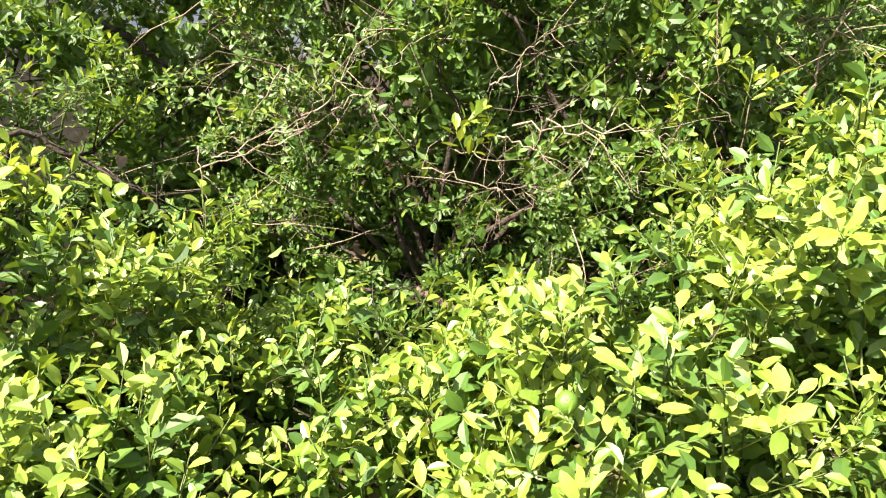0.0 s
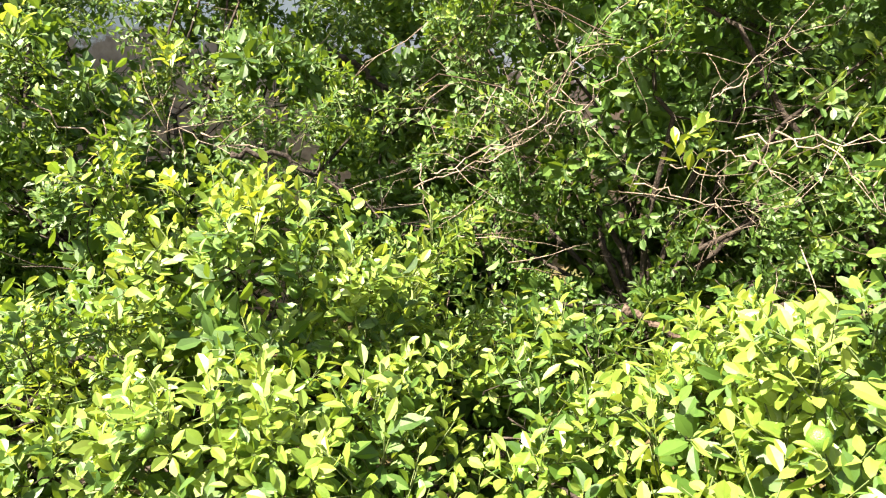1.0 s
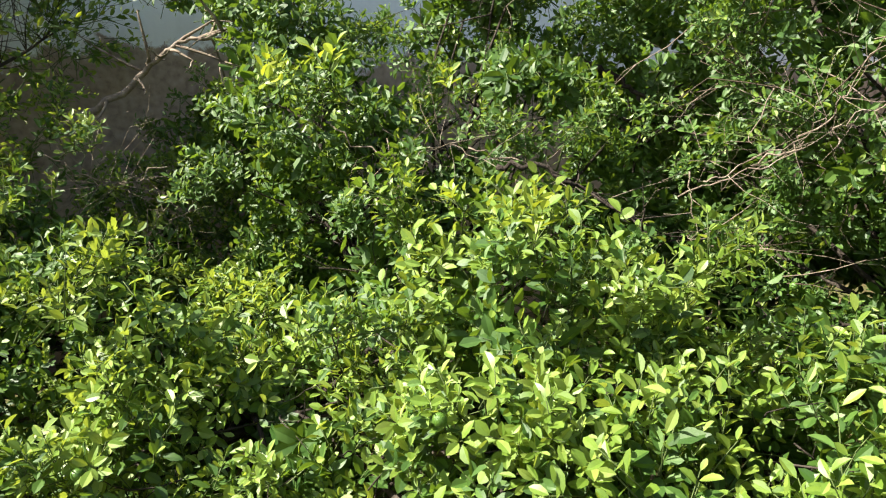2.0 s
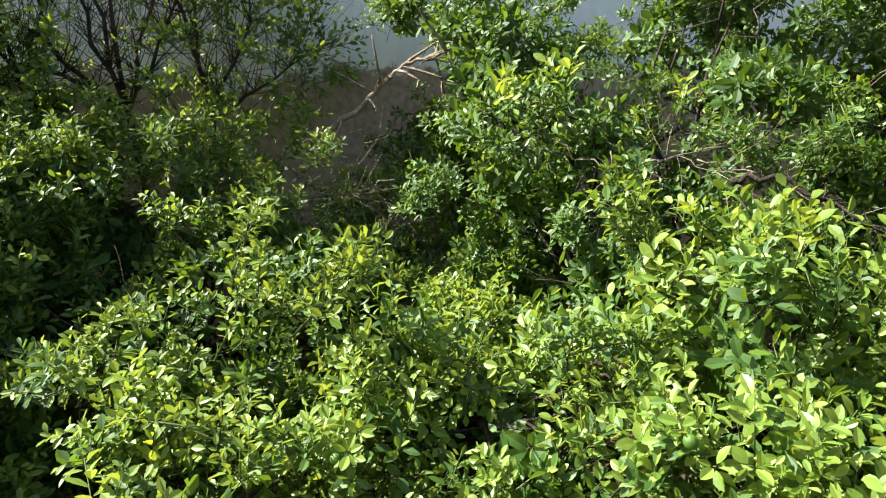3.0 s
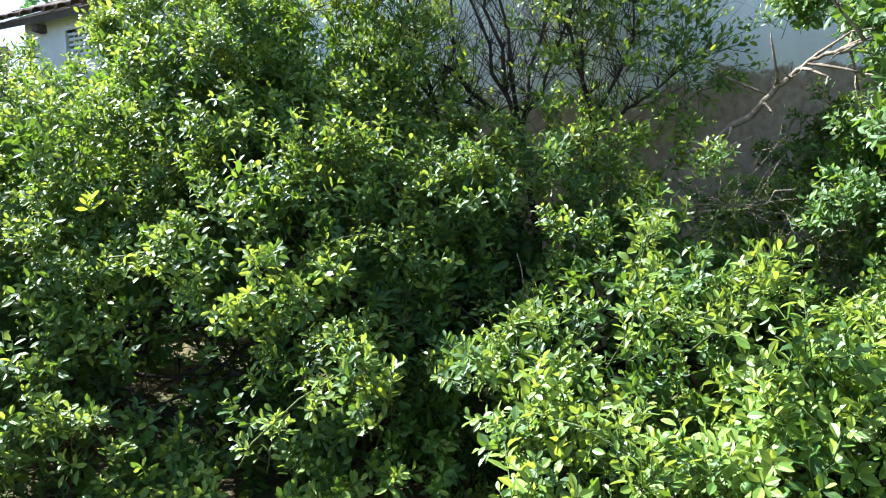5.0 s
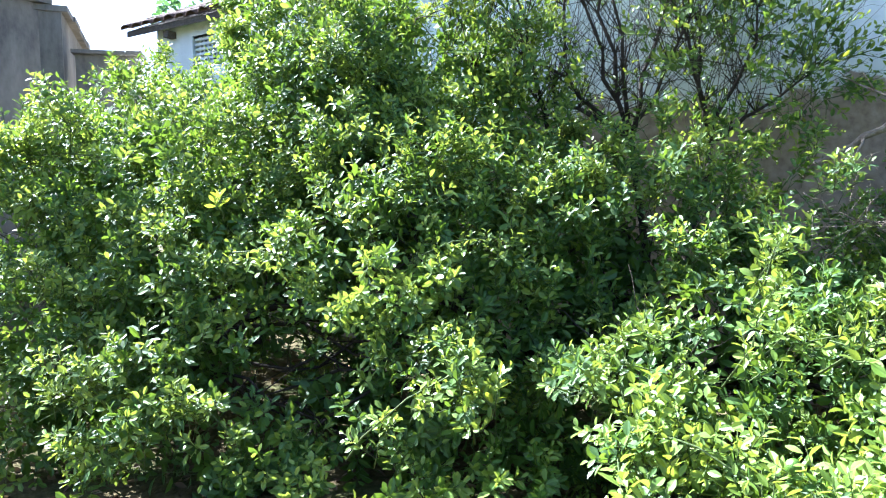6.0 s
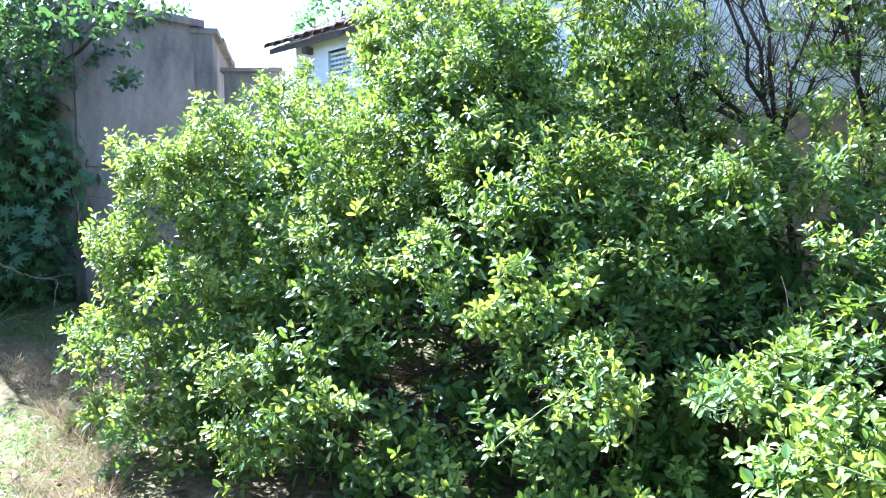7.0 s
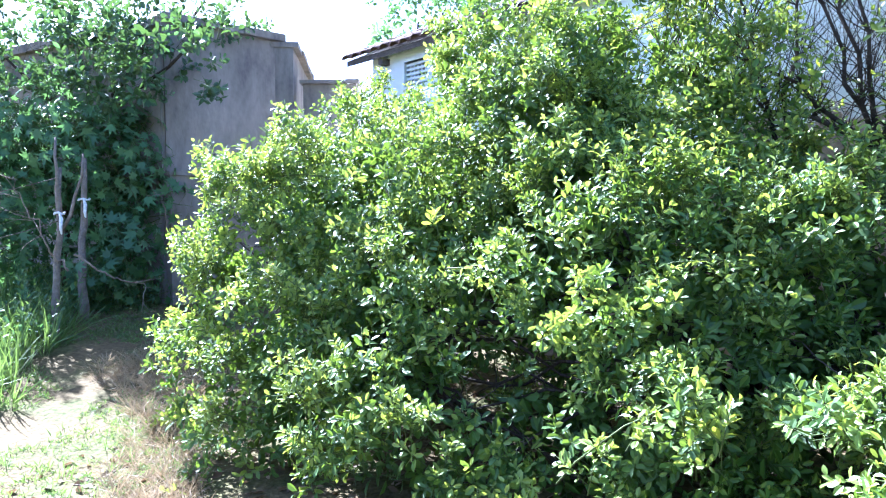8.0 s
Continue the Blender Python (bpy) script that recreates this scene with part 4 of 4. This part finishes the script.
leafy_tree("small_tree", "small dark-stemmed tree with many bare branches", (-5.0, 0.75),
           [((-5.05, 0.62, 1.9), [(-5.1, 0.1, 3.2), (-5.15, -0.35, 2.7), (-4.7, 0.9, 2.6), (-5.1, 0.5, 3.4), (-5.2, 0.95, 3.3), (-5.0, -0.6, 2.5), (-5.1, 0.3, 3.5)]),
            ((-4.95, 1.12, 1.85), [(-5.1, 0.75, 3.3), (-5.0, 0.95, 3.0), (-4.85, 1.75, 2.3), (-4.9, 1.5, 2.9)]), ((-5.1, 0.1, 1.8), [(-5.1, -0.25, 3.2), (-5.2, 0.25, 3.3)])],
           [(-4.95, 1.5, 2.35, 0.3, 0.45, 0.28), (-5.0, 1.3, 2.9, 0.35, 0.5, 0.35), (-5.1, 0.4, 3.3, 0.4, 0.9, 0.3), (-4.95, 0.9, 1.65, 0.3, 0.5, 0.3), (-4.9, -0.2, 2.1, 0.3, 0.4, 0.4),
            (-4.85, 1.15, 2.3, 0.35, 0.4, 0.4), (-4.8, 1.7, 2.2, 0.3, 0.4, 0.2)],
           75, 31, SPARSE, [LEAF, YOUNG, YELLOW, TWIG], BARK, 0.035, bare=7, limb=0.5, holes=0.42)

# ---- trees closing the yard on both sides ----
HANG = [shoot_template(random.Random(70 + i), 0.4, 9, 0.13, 0.038, 0.0, 0.0, 1, droop=1.2, opening=70, rows=2) for i in range(5)]
leafy_tree("shade_tree", "grey-green tree with long hanging leaves", (2.5, 5.6), [((2.5, 5.5, 1.4), [(1.7, 5.0, 2.6), (2.9, 5.6, 2.8), (2.2, 6.1, 3.0)])],
           [(2.0, 5.2, 1.9, 1.0, 0.9, 1.2), (3.0, 5.6, 2.3, 1.1, 1.0, 1.2), (1.9, 5.3, 0.7, 0.9, 0.8, 0.7), (1.2, 5.6, 2.6, 0.8, 0.7, 0.7), (2.19, 4.66, 2.14, 0.7, 0.6, 0.8), (2.13, 5.06, 2.53, 0.7, 0.6, 0.6)], 22, 32, HANG, [DULL, DULL, YELLOW, TWIG], BROWN_BARK, 0.09)


def lobed_template(seed):
    rng, t = random.Random(seed), Template()
    t.add(*stem_arrays([(0, 0, 0), (0.02, 0, 0.2), (0.05, 0.02, 0.42)], [0.006, 0.005, 0.003]), 3)
    for i in range(7):
        a, k = i * 2.4 + rng.uniform(-0.3, 0.3), 0.1 + 0.32 * i / 6
        d = np.array((math.cos(a), math.sin(a), rng.uniform(-0.1, 0.35)))
        d /= np.linalg.norm(d)
        start, end = np.array((0.03 * k, 0, k)), np.array((0.03 * k, 0, k)) + d * rng.uniform(0.12, 0.2)
        t.add(*stem_arrays([tuple(start), tuple(end)], [0.002, 0.0015], 3), 3)
        v, polys = lobed_shape(rng.uniform(0.09, 0.14))
        m = frame_of(d * 0.8 + np.array((0, 0, -0.45)), rng.uniform(-0.4, 0.4))
        t.add(v @ m.T + end, polys, 0)
    return t.close()


LOBED = [lobed_template(80 + i) for i in range(5)]
BROADS = [shoot_template(random.Random(90 + i), 0.4, 11, 0.09, 0.055, 0.1, 0.0, 2, droop=0.8, opening=68, rows=2) for i in range(5)]
leafy_tree("lobed_leaf_tree", "young tree with large lobed leaves against the stained wall", (-6.9, -7.6), [((-6.9, -7.5, 1.6), [(-6.8, -7.2, 2.7), (-7.1, -7.3, 2.9), (-6.5, -7.8, 2.6)])],
           [(-6.95, -7.3, 2.2, 0.6, 0.55, 0.9), (-6.4, -7.9, 1.8, 0.6, 0.6, 0.9), (-7.15, -6.75, 1.9, 0.32, 0.35, 0.75), (-7.05, -6.9, 1.0, 0.4, 0.4, 0.5)], 36, 33, LOBED, [BROAD, BROAD, BROAD, TWIG], BROWN_BARK, 0.045, bare=1)
leafy_tree("yard_tree", "spreading tree hanging over the old wall", (-8.3, -8.4), [((-8.1, -8.0, 2.6), [(-7.4, -6.9, 3.8), (-7.1, -7.6, 3.9), (-7.9, -6.6, 4.1), (-6.9, -8.4, 3.6), (-8.0, -6.3, 4.4), (-6.5, -6.0, 3.6), (-6.8, -5.6, 3.5)])],
           [(-6.4, -5.95, 3.4, 0.4, 0.4, 0.4), (-6.75, -5.5, 3.4, 0.35, 0.35, 0.25), (-6.3, -6.5, 3.3, 0.5, 0.4, 0.5), (-8.3, -9.0, 3.2, 0.7, 0.7, 1.0), (-7.4, -7.1, 3.7, 0.75, 0.6, 0.65), (-7.0, -8.1, 3.4, 0.7, 0.8, 0.9), (-7.8, -6.4, 4.15, 0.6, 0.45, 0.35), (-7.25, -6.75, 3.3, 0.4, 0.35, 0.6), (-8.2, -6.2, 4.35, 0.45, 0.35, 0.22)],
           11, 34, BROADS, [DULL, BROAD, YELLOW, TWIG], BARK, 0.12, bare=1)
leafy_tree("roof_side_tree", "tree standing behind the house roof", (-11.5, -4.6), [((-11.4, -4.6, 3.2), [(-11.0, -4.4, 4.8), (-11.8, -4.2, 5.2), (-11.2, -5.0, 4.6)])],
           [(-11.2, -4.3, 4.6, 1.0, 0.8, 0.8), (-11.9, -3.4, 5.0, 1.1, 1.0, 0.9)], 12, 35, BROADS, [BROAD, BROAD, YELLOW, TWIG], BARK, 0.12, bare=1)


# ---- dead wood ----
def dead_branch(label, pts, radius, seed, twigs=6, twig_len=0.3, material=DEADWOOD, name="dead_branch", crook=0.12):
    r = random.Random(seed)
    o = Vector(pts[0])
    b = new(name)
    b.location = o
    tagged(b, label, "branch")
    line = []
    for a, c in zip(pts, pts[1:]):
        line += wander(Vector(a) - o, Vector(c) - o, r, 7, crook)[:-1]
    line.append(Vector(pts[-1]) - o)
    bm = bmesh.new()
    tube(bm, line, [radius * (1 - 0.75 * i / (len(line) - 1)) for i in range(len(line))], 7)
    part("stem", bm, material, b)
    main = (line[-1] - line[0]).normalized()
    for _ in range(twigs):
        k = r.randrange(len(line) // 3, len(line))
        bm = bmesh.new()
        side = Vector((r.uniform(-1, 1), r.uniform(-1, 1), r.uniform(-0.8, 0.8))).normalized()
        twiggy(bm, line[k], main * 0.45 + side, twig_len * r.uniform(0.5, 1.3), radius * 0.4, r, 1, 0.9)
        part("twig", bm, material, b)
    return b


dead_branch("long pale dead branch leaning out of the bush", [(-4.35, 1.42, 1.60), (-4.29, 1.55, 1.70), (-4.15, 1.80, 1.87), (-3.99, 1.93, 2.05), (-3.89, 1.98, 2.12), (-3.70, 2.15, 2.17)], 0.028, 61, 16, 0.24, crook=0.08)
dead_branch("pale forked dead twigs in the hollow of the bush", [(-0.94, 2.59, 1.37), (-0.73, 2.65, 1.51), (-0.66, 2.66, 1.63), (-0.47, 2.66, 1.90)], 0.0046, 62, 8, 0.25)
dead_branch("bare thorny twig with short side spurs", [(-0.68, 2.72, 1.40), (-0.72, 2.70, 1.49), (-0.57, 2.74, 1.56), (-0.42, 2.75, 1.75), (-0.28, 2.76, 1.81)], 0.0035, 63, 6, 0.2)
dead_branch("cluster of pale dead twigs", [(-1.25, 2.61, 1.24), (-1.07, 2.69, 1.31), (-0.87, 2.77, 1.40), (-0.83, 2.78, 1.45)], 0.0041, 64, 9, 0.22)
dead_branch("pale dead twig hanging down", [(-1.11, 2.35, 1.35), (-1.10, 2.35, 1.25), (-1.09, 2.34, 1.08)], 0.0035, 65, 4, 0.12)
dead_branch("long bare twig arching over", [(-0.01, 2.80, 1.44), (0.21, 2.79, 1.44), (0.50, 2.75, 1.43), (0.67, 2.72, 1.37)], 0.0046, 66, 7, 0.25)
dead_branch("bare twig bent down across the hollow", [(0.12, 2.75, 1.47), (0.31, 2.73, 1.40), (0.39, 2.72, 1.30), (0.48, 2.70, 1.19)], 0.0041, 67, 5, 0.2)
dead_branch("short pale bleached dead twig", [(-0.07, 2.70, 1.40), (0.06, 2.70, 1.36), (0.15, 2.69, 1.29)], 0.0041, 68, 5, 0.15)
dead_branch("tangle of thin dead twigs", [(-0.38, 2.87, 1.26), (-0.15, 2.89, 1.20), (-0.00, 2.89, 1.18), (0.14, 2.88, 1.09)], 0.0035, 69, 12, 0.3)
dead_branch("tangle of thin dead twigs", [(-0.24, 2.84, 1.34), (-0.05, 2.85, 1.30), (-0.06, 2.83, 1.09)], 0.0029, 70, 8, 0.25)
dead_branch("bunch of pale dead twigs", [(-0.10, 2.69, 1.59), (-0.01, 2.69, 1.63), (0.03, 2.68, 1.72), (0.12, 2.67, 1.78)], 0.0041, 71, 9, 0.22)
dead_branch("thin pale bent dead twig", [(0.60, 2.72, 1.65), (0.71, 2.70, 1.56), (0.82, 2.68, 1.44)], 0.0029, 72, 3, 0.12)
dead_branch("thick brown limb lying in the hollow", [(-0.41, 2.94, 0.72), (-0.34, 2.95, 0.69), (-0.16, 2.94, 0.61), (-0.08, 2.93, 0.56)], 0.021, 73, 1, 0.2, BROWN_BARK)
dead_branch("brown limb among the leaves", [(-1.29, 2.00, 0.65), (-1.21, 2.07, 0.70), (-1.11, 2.15, 0.76), (-0.97, 2.24, 0.87)], 0.02, 74, 3, 0.25, BROWN_BARK)
dead_branch("pale dead twigs over the bush end", [(0.85, 3.26, 1.87), (1.12, 3.17, 1.92), (1.32, 3.09, 1.91), (1.59, 2.96, 1.94)], 0.007, 75, 12, 0.4)
dead_branch("grey dead stem with bare twigs", [(1.21, 3.07, 1.52), (1.24, 3.05, 1.68), (1.28, 3.01, 1.84), (1.34, 2.96, 1.98)], 0.0081, 76, 8, 0.35)
dead_branch("pale bare twigs low in the bush", [(0.57, 1.82, 0.64), (0.72, 1.76, 0.64), (0.84, 1.70, 0.62), (0.96, 1.63, 0.61)], 0.0058, 77, 6, 0.2)
dead_branch("dark crooked limb arching behind the leaves", [(-2.56, 3.04, 1.81), (-2.33, 3.34, 1.90), (-2.14, 3.57, 1.93), (-2.02, 3.66, 1.86), (-1.89, 3.74, 1.75), (-1.88, 3.75, 1.48)], 0.032, 78, 8, 0.5, BARK, name="crooked_limb")
dead_branch("dark limb among the leaves", [(-1.93, 2.30, 1.38), (-1.75, 2.44, 1.37), (-1.58, 2.54, 1.25), (-1.37, 2.65, 1.05)], 0.014, 79, 5, 0.3, BARK, name="crooked_limb")
dead_branch("thin bare twig dangling down", [(-1.65, 2.00, 2.05), (-1.66, 2.03, 1.91), (-1.67, 2.03, 1.84)], 0.0029, 80, 2, 0.1)
dead_branch("tangle of grey dead twigs under the branch", [(-3.9, 1.22, 1.5), (-3.82, 1.42, 1.37), (-3.74, 1.55, 1.31), (-3.64, 1.71, 1.14)], 0.0046, 81, 20, 0.35)
dead_branch("tangle of grey dead twigs under the branch", [(-3.65, 1.73, 1.42), (-3.77, 1.5, 1.34), (-3.85, 1.33, 1.37)], 0.0052, 82, 17, 0.3)
dead_branch("brown bare twigs between the leaves", [(-2.66, 2.01, 1.59), (-2.41, 2.12, 1.42), (-2.19, 2.30, 1.49), (-1.89, 2.38, 1.40)], 0.0041, 83, 12, 0.3)
dead_branch("brown bare twigs between the leaves", [(-2.41, 2.12, 1.52), (-2.38, 2.15, 1.34), (-2.39, 2.13, 1.17)], 0.0035, 84, 10, 0.3)
dead_branch("thin grey bare forked twig", [(-3.72, 1.55, 1.39), (-3.64, 1.69, 1.29), (-3.6, 1.73, 1.11)], 0.0035, 85, 14, 0.25)
dead_branch("bare brown twigs behind leaves", [(-1.09, 2.44, 1.31), (-1.01, 2.46, 1.33), (-0.77, 2.53, 1.46), (-0.70, 2.54, 1.54)], 0.0035, 86, 9, 0.25)
dead_branch("bare brown twigs behind leaves", [(-2.16, 2.40, 1.47), (-1.95, 2.56, 1.39), (-1.73, 2.69, 1.25), (-1.49, 2.80, 1.14)], 0.0041, 87, 9, 0.3)
dead_branch("bare grey twigs beside the fence post", [(-5.53, -6.07, 1.06), (-5.40, -6.20, 1.33), (-5.27, -6.31, 1.70), (-5.21, -6.36, 1.96)], 0.0116, 90, 8, 0.5)
dead_branch("grey stick leaning on the weeds", [(-5.50, -5.97, 1.22), (-5.66, -5.80, 1.05), (-5.77, -5.67, 0.96), (-5.95, -5.46, 0.87)], 0.0116, 91, 2, 0.3)
dead_branch("bare curved stem among the weeds", [(-6.37, -5.62, 1.42), (-6.37, -5.62, 1.66), (-6.34, -5.65, 1.81), (-6.29, -5.70, 1.85)], 0.007, 92, 2, 0.2)



# ---- loose cover on the ground ----
def scatter(name, label, category, n, area, seed, templates, mats, tilt=0.35, size=(0.7, 1.3), keep=None, lift=0.0):
    rng = np.random.default_rng(seed)
    x, y = rng.uniform(area[0], area[1], n), rng.uniform(area[2], area[3], n)
    sel = keep(x, y, rng) if keep else np.ones(n, bool)
    x, y = x[sel], y[sel]
    p = np.stack([x, y, ground_z(x, y) + lift], axis=1)
    ways = np.stack([rng.normal(size=len(x)) * tilt, rng.normal(size=len(x)) * tilt, np.ones(len(x))], axis=1)
    ob = lay_out(name, templates, rng.integers(0, len(templates), len(x)), p, up_frames(ways, rng), rng.uniform(*size, len(x)), mats)
    return tagged(ob, label, category, kind="stuff")


def tuft_template(seed, blades, height, width, lean):
    rng, t = random.Random(seed), Template()
    for i in range(blades):
        a, ln = rng.uniform(0, 6.28), height * rng.uniform(0.5, 1.1)
        v, polys = leaf_shape(ln, width, 0.2, rng.uniform(0.1, 0.5), 2, 0.45, True)
        d = np.array((math.cos(a) * lean, math.sin(a) * lean, 1.0))
        m = frame_of(d, rng.uniform(-3, 3))
        t.add(v @ m.T + np.array((rng.uniform(-0.03, 0.03), rng.uniform(-0.03, 0.03), -0.005)), polys, 0)
    return t.close()


def litter_template(seed):
    rng, t = random.Random(seed), Template()
    v, polys = leaf_shape(0.065, 0.032, rng.uniform(0.2, 0.8), rng.uniform(-0.3, 0.3), 3)
    v[:, 1] -= 0.03
    m = frame_of((rng.uniform(-1, 1), rng.uniform(-1, 1), rng.uniform(-0.2, 0.2)), rng.uniform(-0.5, 0.5))
    t.add(v @ m.T + np.array((0, 0, 0.008)), polys, 0)
    return t.close()


TUFTS = [tuft_template(100 + i, 7, 0.06, 0.006, 1.0) for i in range(5)]
TALL = [tuft_template(110 + i, 10, 0.42, 0.013, 0.55) for i in range(5)]
STRAWS = [tuft_template(120 + i, 9, 0.16, 0.004, 1.5) for i in range(5)]
LITTER = [litter_template(130 + i) for i in range(8)]
FLECK = lambda x, y, s: lumps(np.stack([x, y, x * 0], axis=1), s)
across = lambda x, y: 0.72 * x - 0.69 * y
onward = lambda x, y: -0.69 * x - 0.72 * y
verge = lambda x, y: 0.55 - 0.3 * np.clip(onward(x, y) - 7.1, 0, 1.4) + 0.08 * FLECK(x, y, 1.6)
scatter("grass", "short green grass worn along the path", "grass", 17000, (-8.5, 0.5, -9, -2.2), 41, TUFTS, [GRASS],
        keep=lambda x, y, g: (FLECK(x, y, 2.2) > 0.1 - 0.16 * (onward(x, y) - 4.6)) & (onward(x, y) > 4.5) & (onward(x, y) < 10) & (across(x, y) > -0.7) & (across(x, y) < 0.9))
scatter("weeds", "rank green weeds along the fence", "weeds", 3000, (-8.8, -2.0, -10.5, -4.6), 42, TALL, [GRASS],
        keep=lambda x, y, g: ((across(x, y) > verge(x, y)) & (across(x, y) < 3) & (onward(x, y) > 6.4)) | ((onward(x, y) > 9.7 + 0.3 * FLECK(x, y, 1.5)) & (across(x, y) < 1.0)))
HERBS = [shoot_template(random.Random(140 + i), 0.42, 12, 0.055, 0.028, 0.3, 0.0, 1, opening=66, rows=2, gather=0.1) for i in range(5)]
scatter("undergrowth", "low leafy green herbs round the fence posts", "undergrowth", 1300, (-8.8, -3.0, -10.0, -4.6), 43, HERBS, [BROAD, GRASS, YELLOW, TWIG], tilt=0.25, size=(0.6, 1.35),
        keep=lambda x, y, g: ((across(x, y) > verge(x, y) + 0.1) & (across(x, y) < 2.4) & (onward(x, y) > 7.0)) | ((onward(x, y) > 9.3 + 0.3 * FLECK(x, y, 1.5)) & (across(x, y) > -1.0) & (across(x, y) < 1.0)))
scatter("dry_grass", "dry straw round the foot of the bushes", "grass", 4200, (-6.0, -2.6, -5.2, -1.2), 44, STRAWS, [STRAW],
        keep=lambda x, y, g: (np.abs(across(x, y) + 0.28 + 0.15 * FLECK(x, y, 2.0)) < 0.3))
scatter("leaf_litter", "fallen dry leaves under the bushes", "leaf litter", 5500, (-6.4, 2.0, -4.0, 4.4), 45, LITTER, [DRY], tilt=0.5,
        keep=lambda x, y, g: (x < -2.4) | (y > 1.0))


# ---- the fence of rough posts ----
def fence_post(label, foot, top, radius, seed, forks=1, ties=1):
    r = random.Random(seed)
    fz = float(ground_z(np.array(foot[0]), np.array(foot[1]))) - 0.1
    o = Vector((foot[0], foot[1], fz))
    post = new("fence_post")
    post.location = o
    tagged(post, label, "post", "fence posts")
    line = wander(Vector((0, 0, 0)), Vector(top) - o, r, 9, 0.015)
    bm = bmesh.new()
    tube(bm, line, [radius * (1.15 - 0.06 * i) * r.uniform(0.9, 1.1) for i in range(9)], 9)
    part("trunk", bm, POSTWOOD, post)
    for k in range(forks):
        bm = bmesh.new()
        s = line[5 + k]
        tube(bm, wander(s, s + Vector((-0.1 + 0.12 * k, 0.2 - 0.2 * k, 0.78 - 0.05 * k)), r, 5, 0.06), [radius * 0.6, radius * 0.5, radius * 0.45, radius * 0.4, radius * 0.3], 7)
        part("fork", bm, POSTWOOD, post)
    for k in range(ties):
        bm = bmesh.new()
        s = line[6]
        ring = [s + Vector((math.cos(a) * radius * 1.3, math.sin(a) * radius * 1.3, 0.01 * math.sin(3 * a))) for a in [i * 0.63 for i in range(11)]]
        tube(bm, ring, [0.011] * 11, 6)
        tail = s + Vector((radius, 0.04, 0))
        tube(bm, [tail, tail + Vector((0.03, 0.05, -0.06)), tail + Vector((0.04, 0.05, -0.14)), tail + Vector((0.05, 0.07, -0.2))], [0.01, 0.018, 0.015, 0.008], 6)
        part("cloth_tie", bm, CLOTH, post, "knotted strip of pale cloth")
    return post


fence_post("rough forked branch set as a fence post", (-5.49, -6.2), (-5.55, -6.17, 2.06), 0.034, 51, 2)
fence_post("short rough fence post with a pale cloth tie", (-6.27, -6.65), (-6.3, -6.62, 2.24), 0.043, 52, 0)
fence_post("rough fence post among the weeds", (-4.3, -6.9), (-4.32, -6.9, 1.9), 0.05, 53, 1, 0)
wire = new("fence_wire")
wire.location = (-4.32, -6.9, 1.3)
tagged(wire, "sagging rusty wire strung between the posts", "wire")
for z in (0.0, 0.42):
    bm = bmesh.new()
    a, b = Vector((0, 0, z)), Vector((-1.22, 0.74, z + 0.25))
    tube(bm, [a.lerp(b, k / 8) + Vector((0, 0, -0.08 * math.sin(math.pi * k / 8))) for k in range(9)], [0.004] * 9, 5)
    part("strand", bm, WIRE, wire)
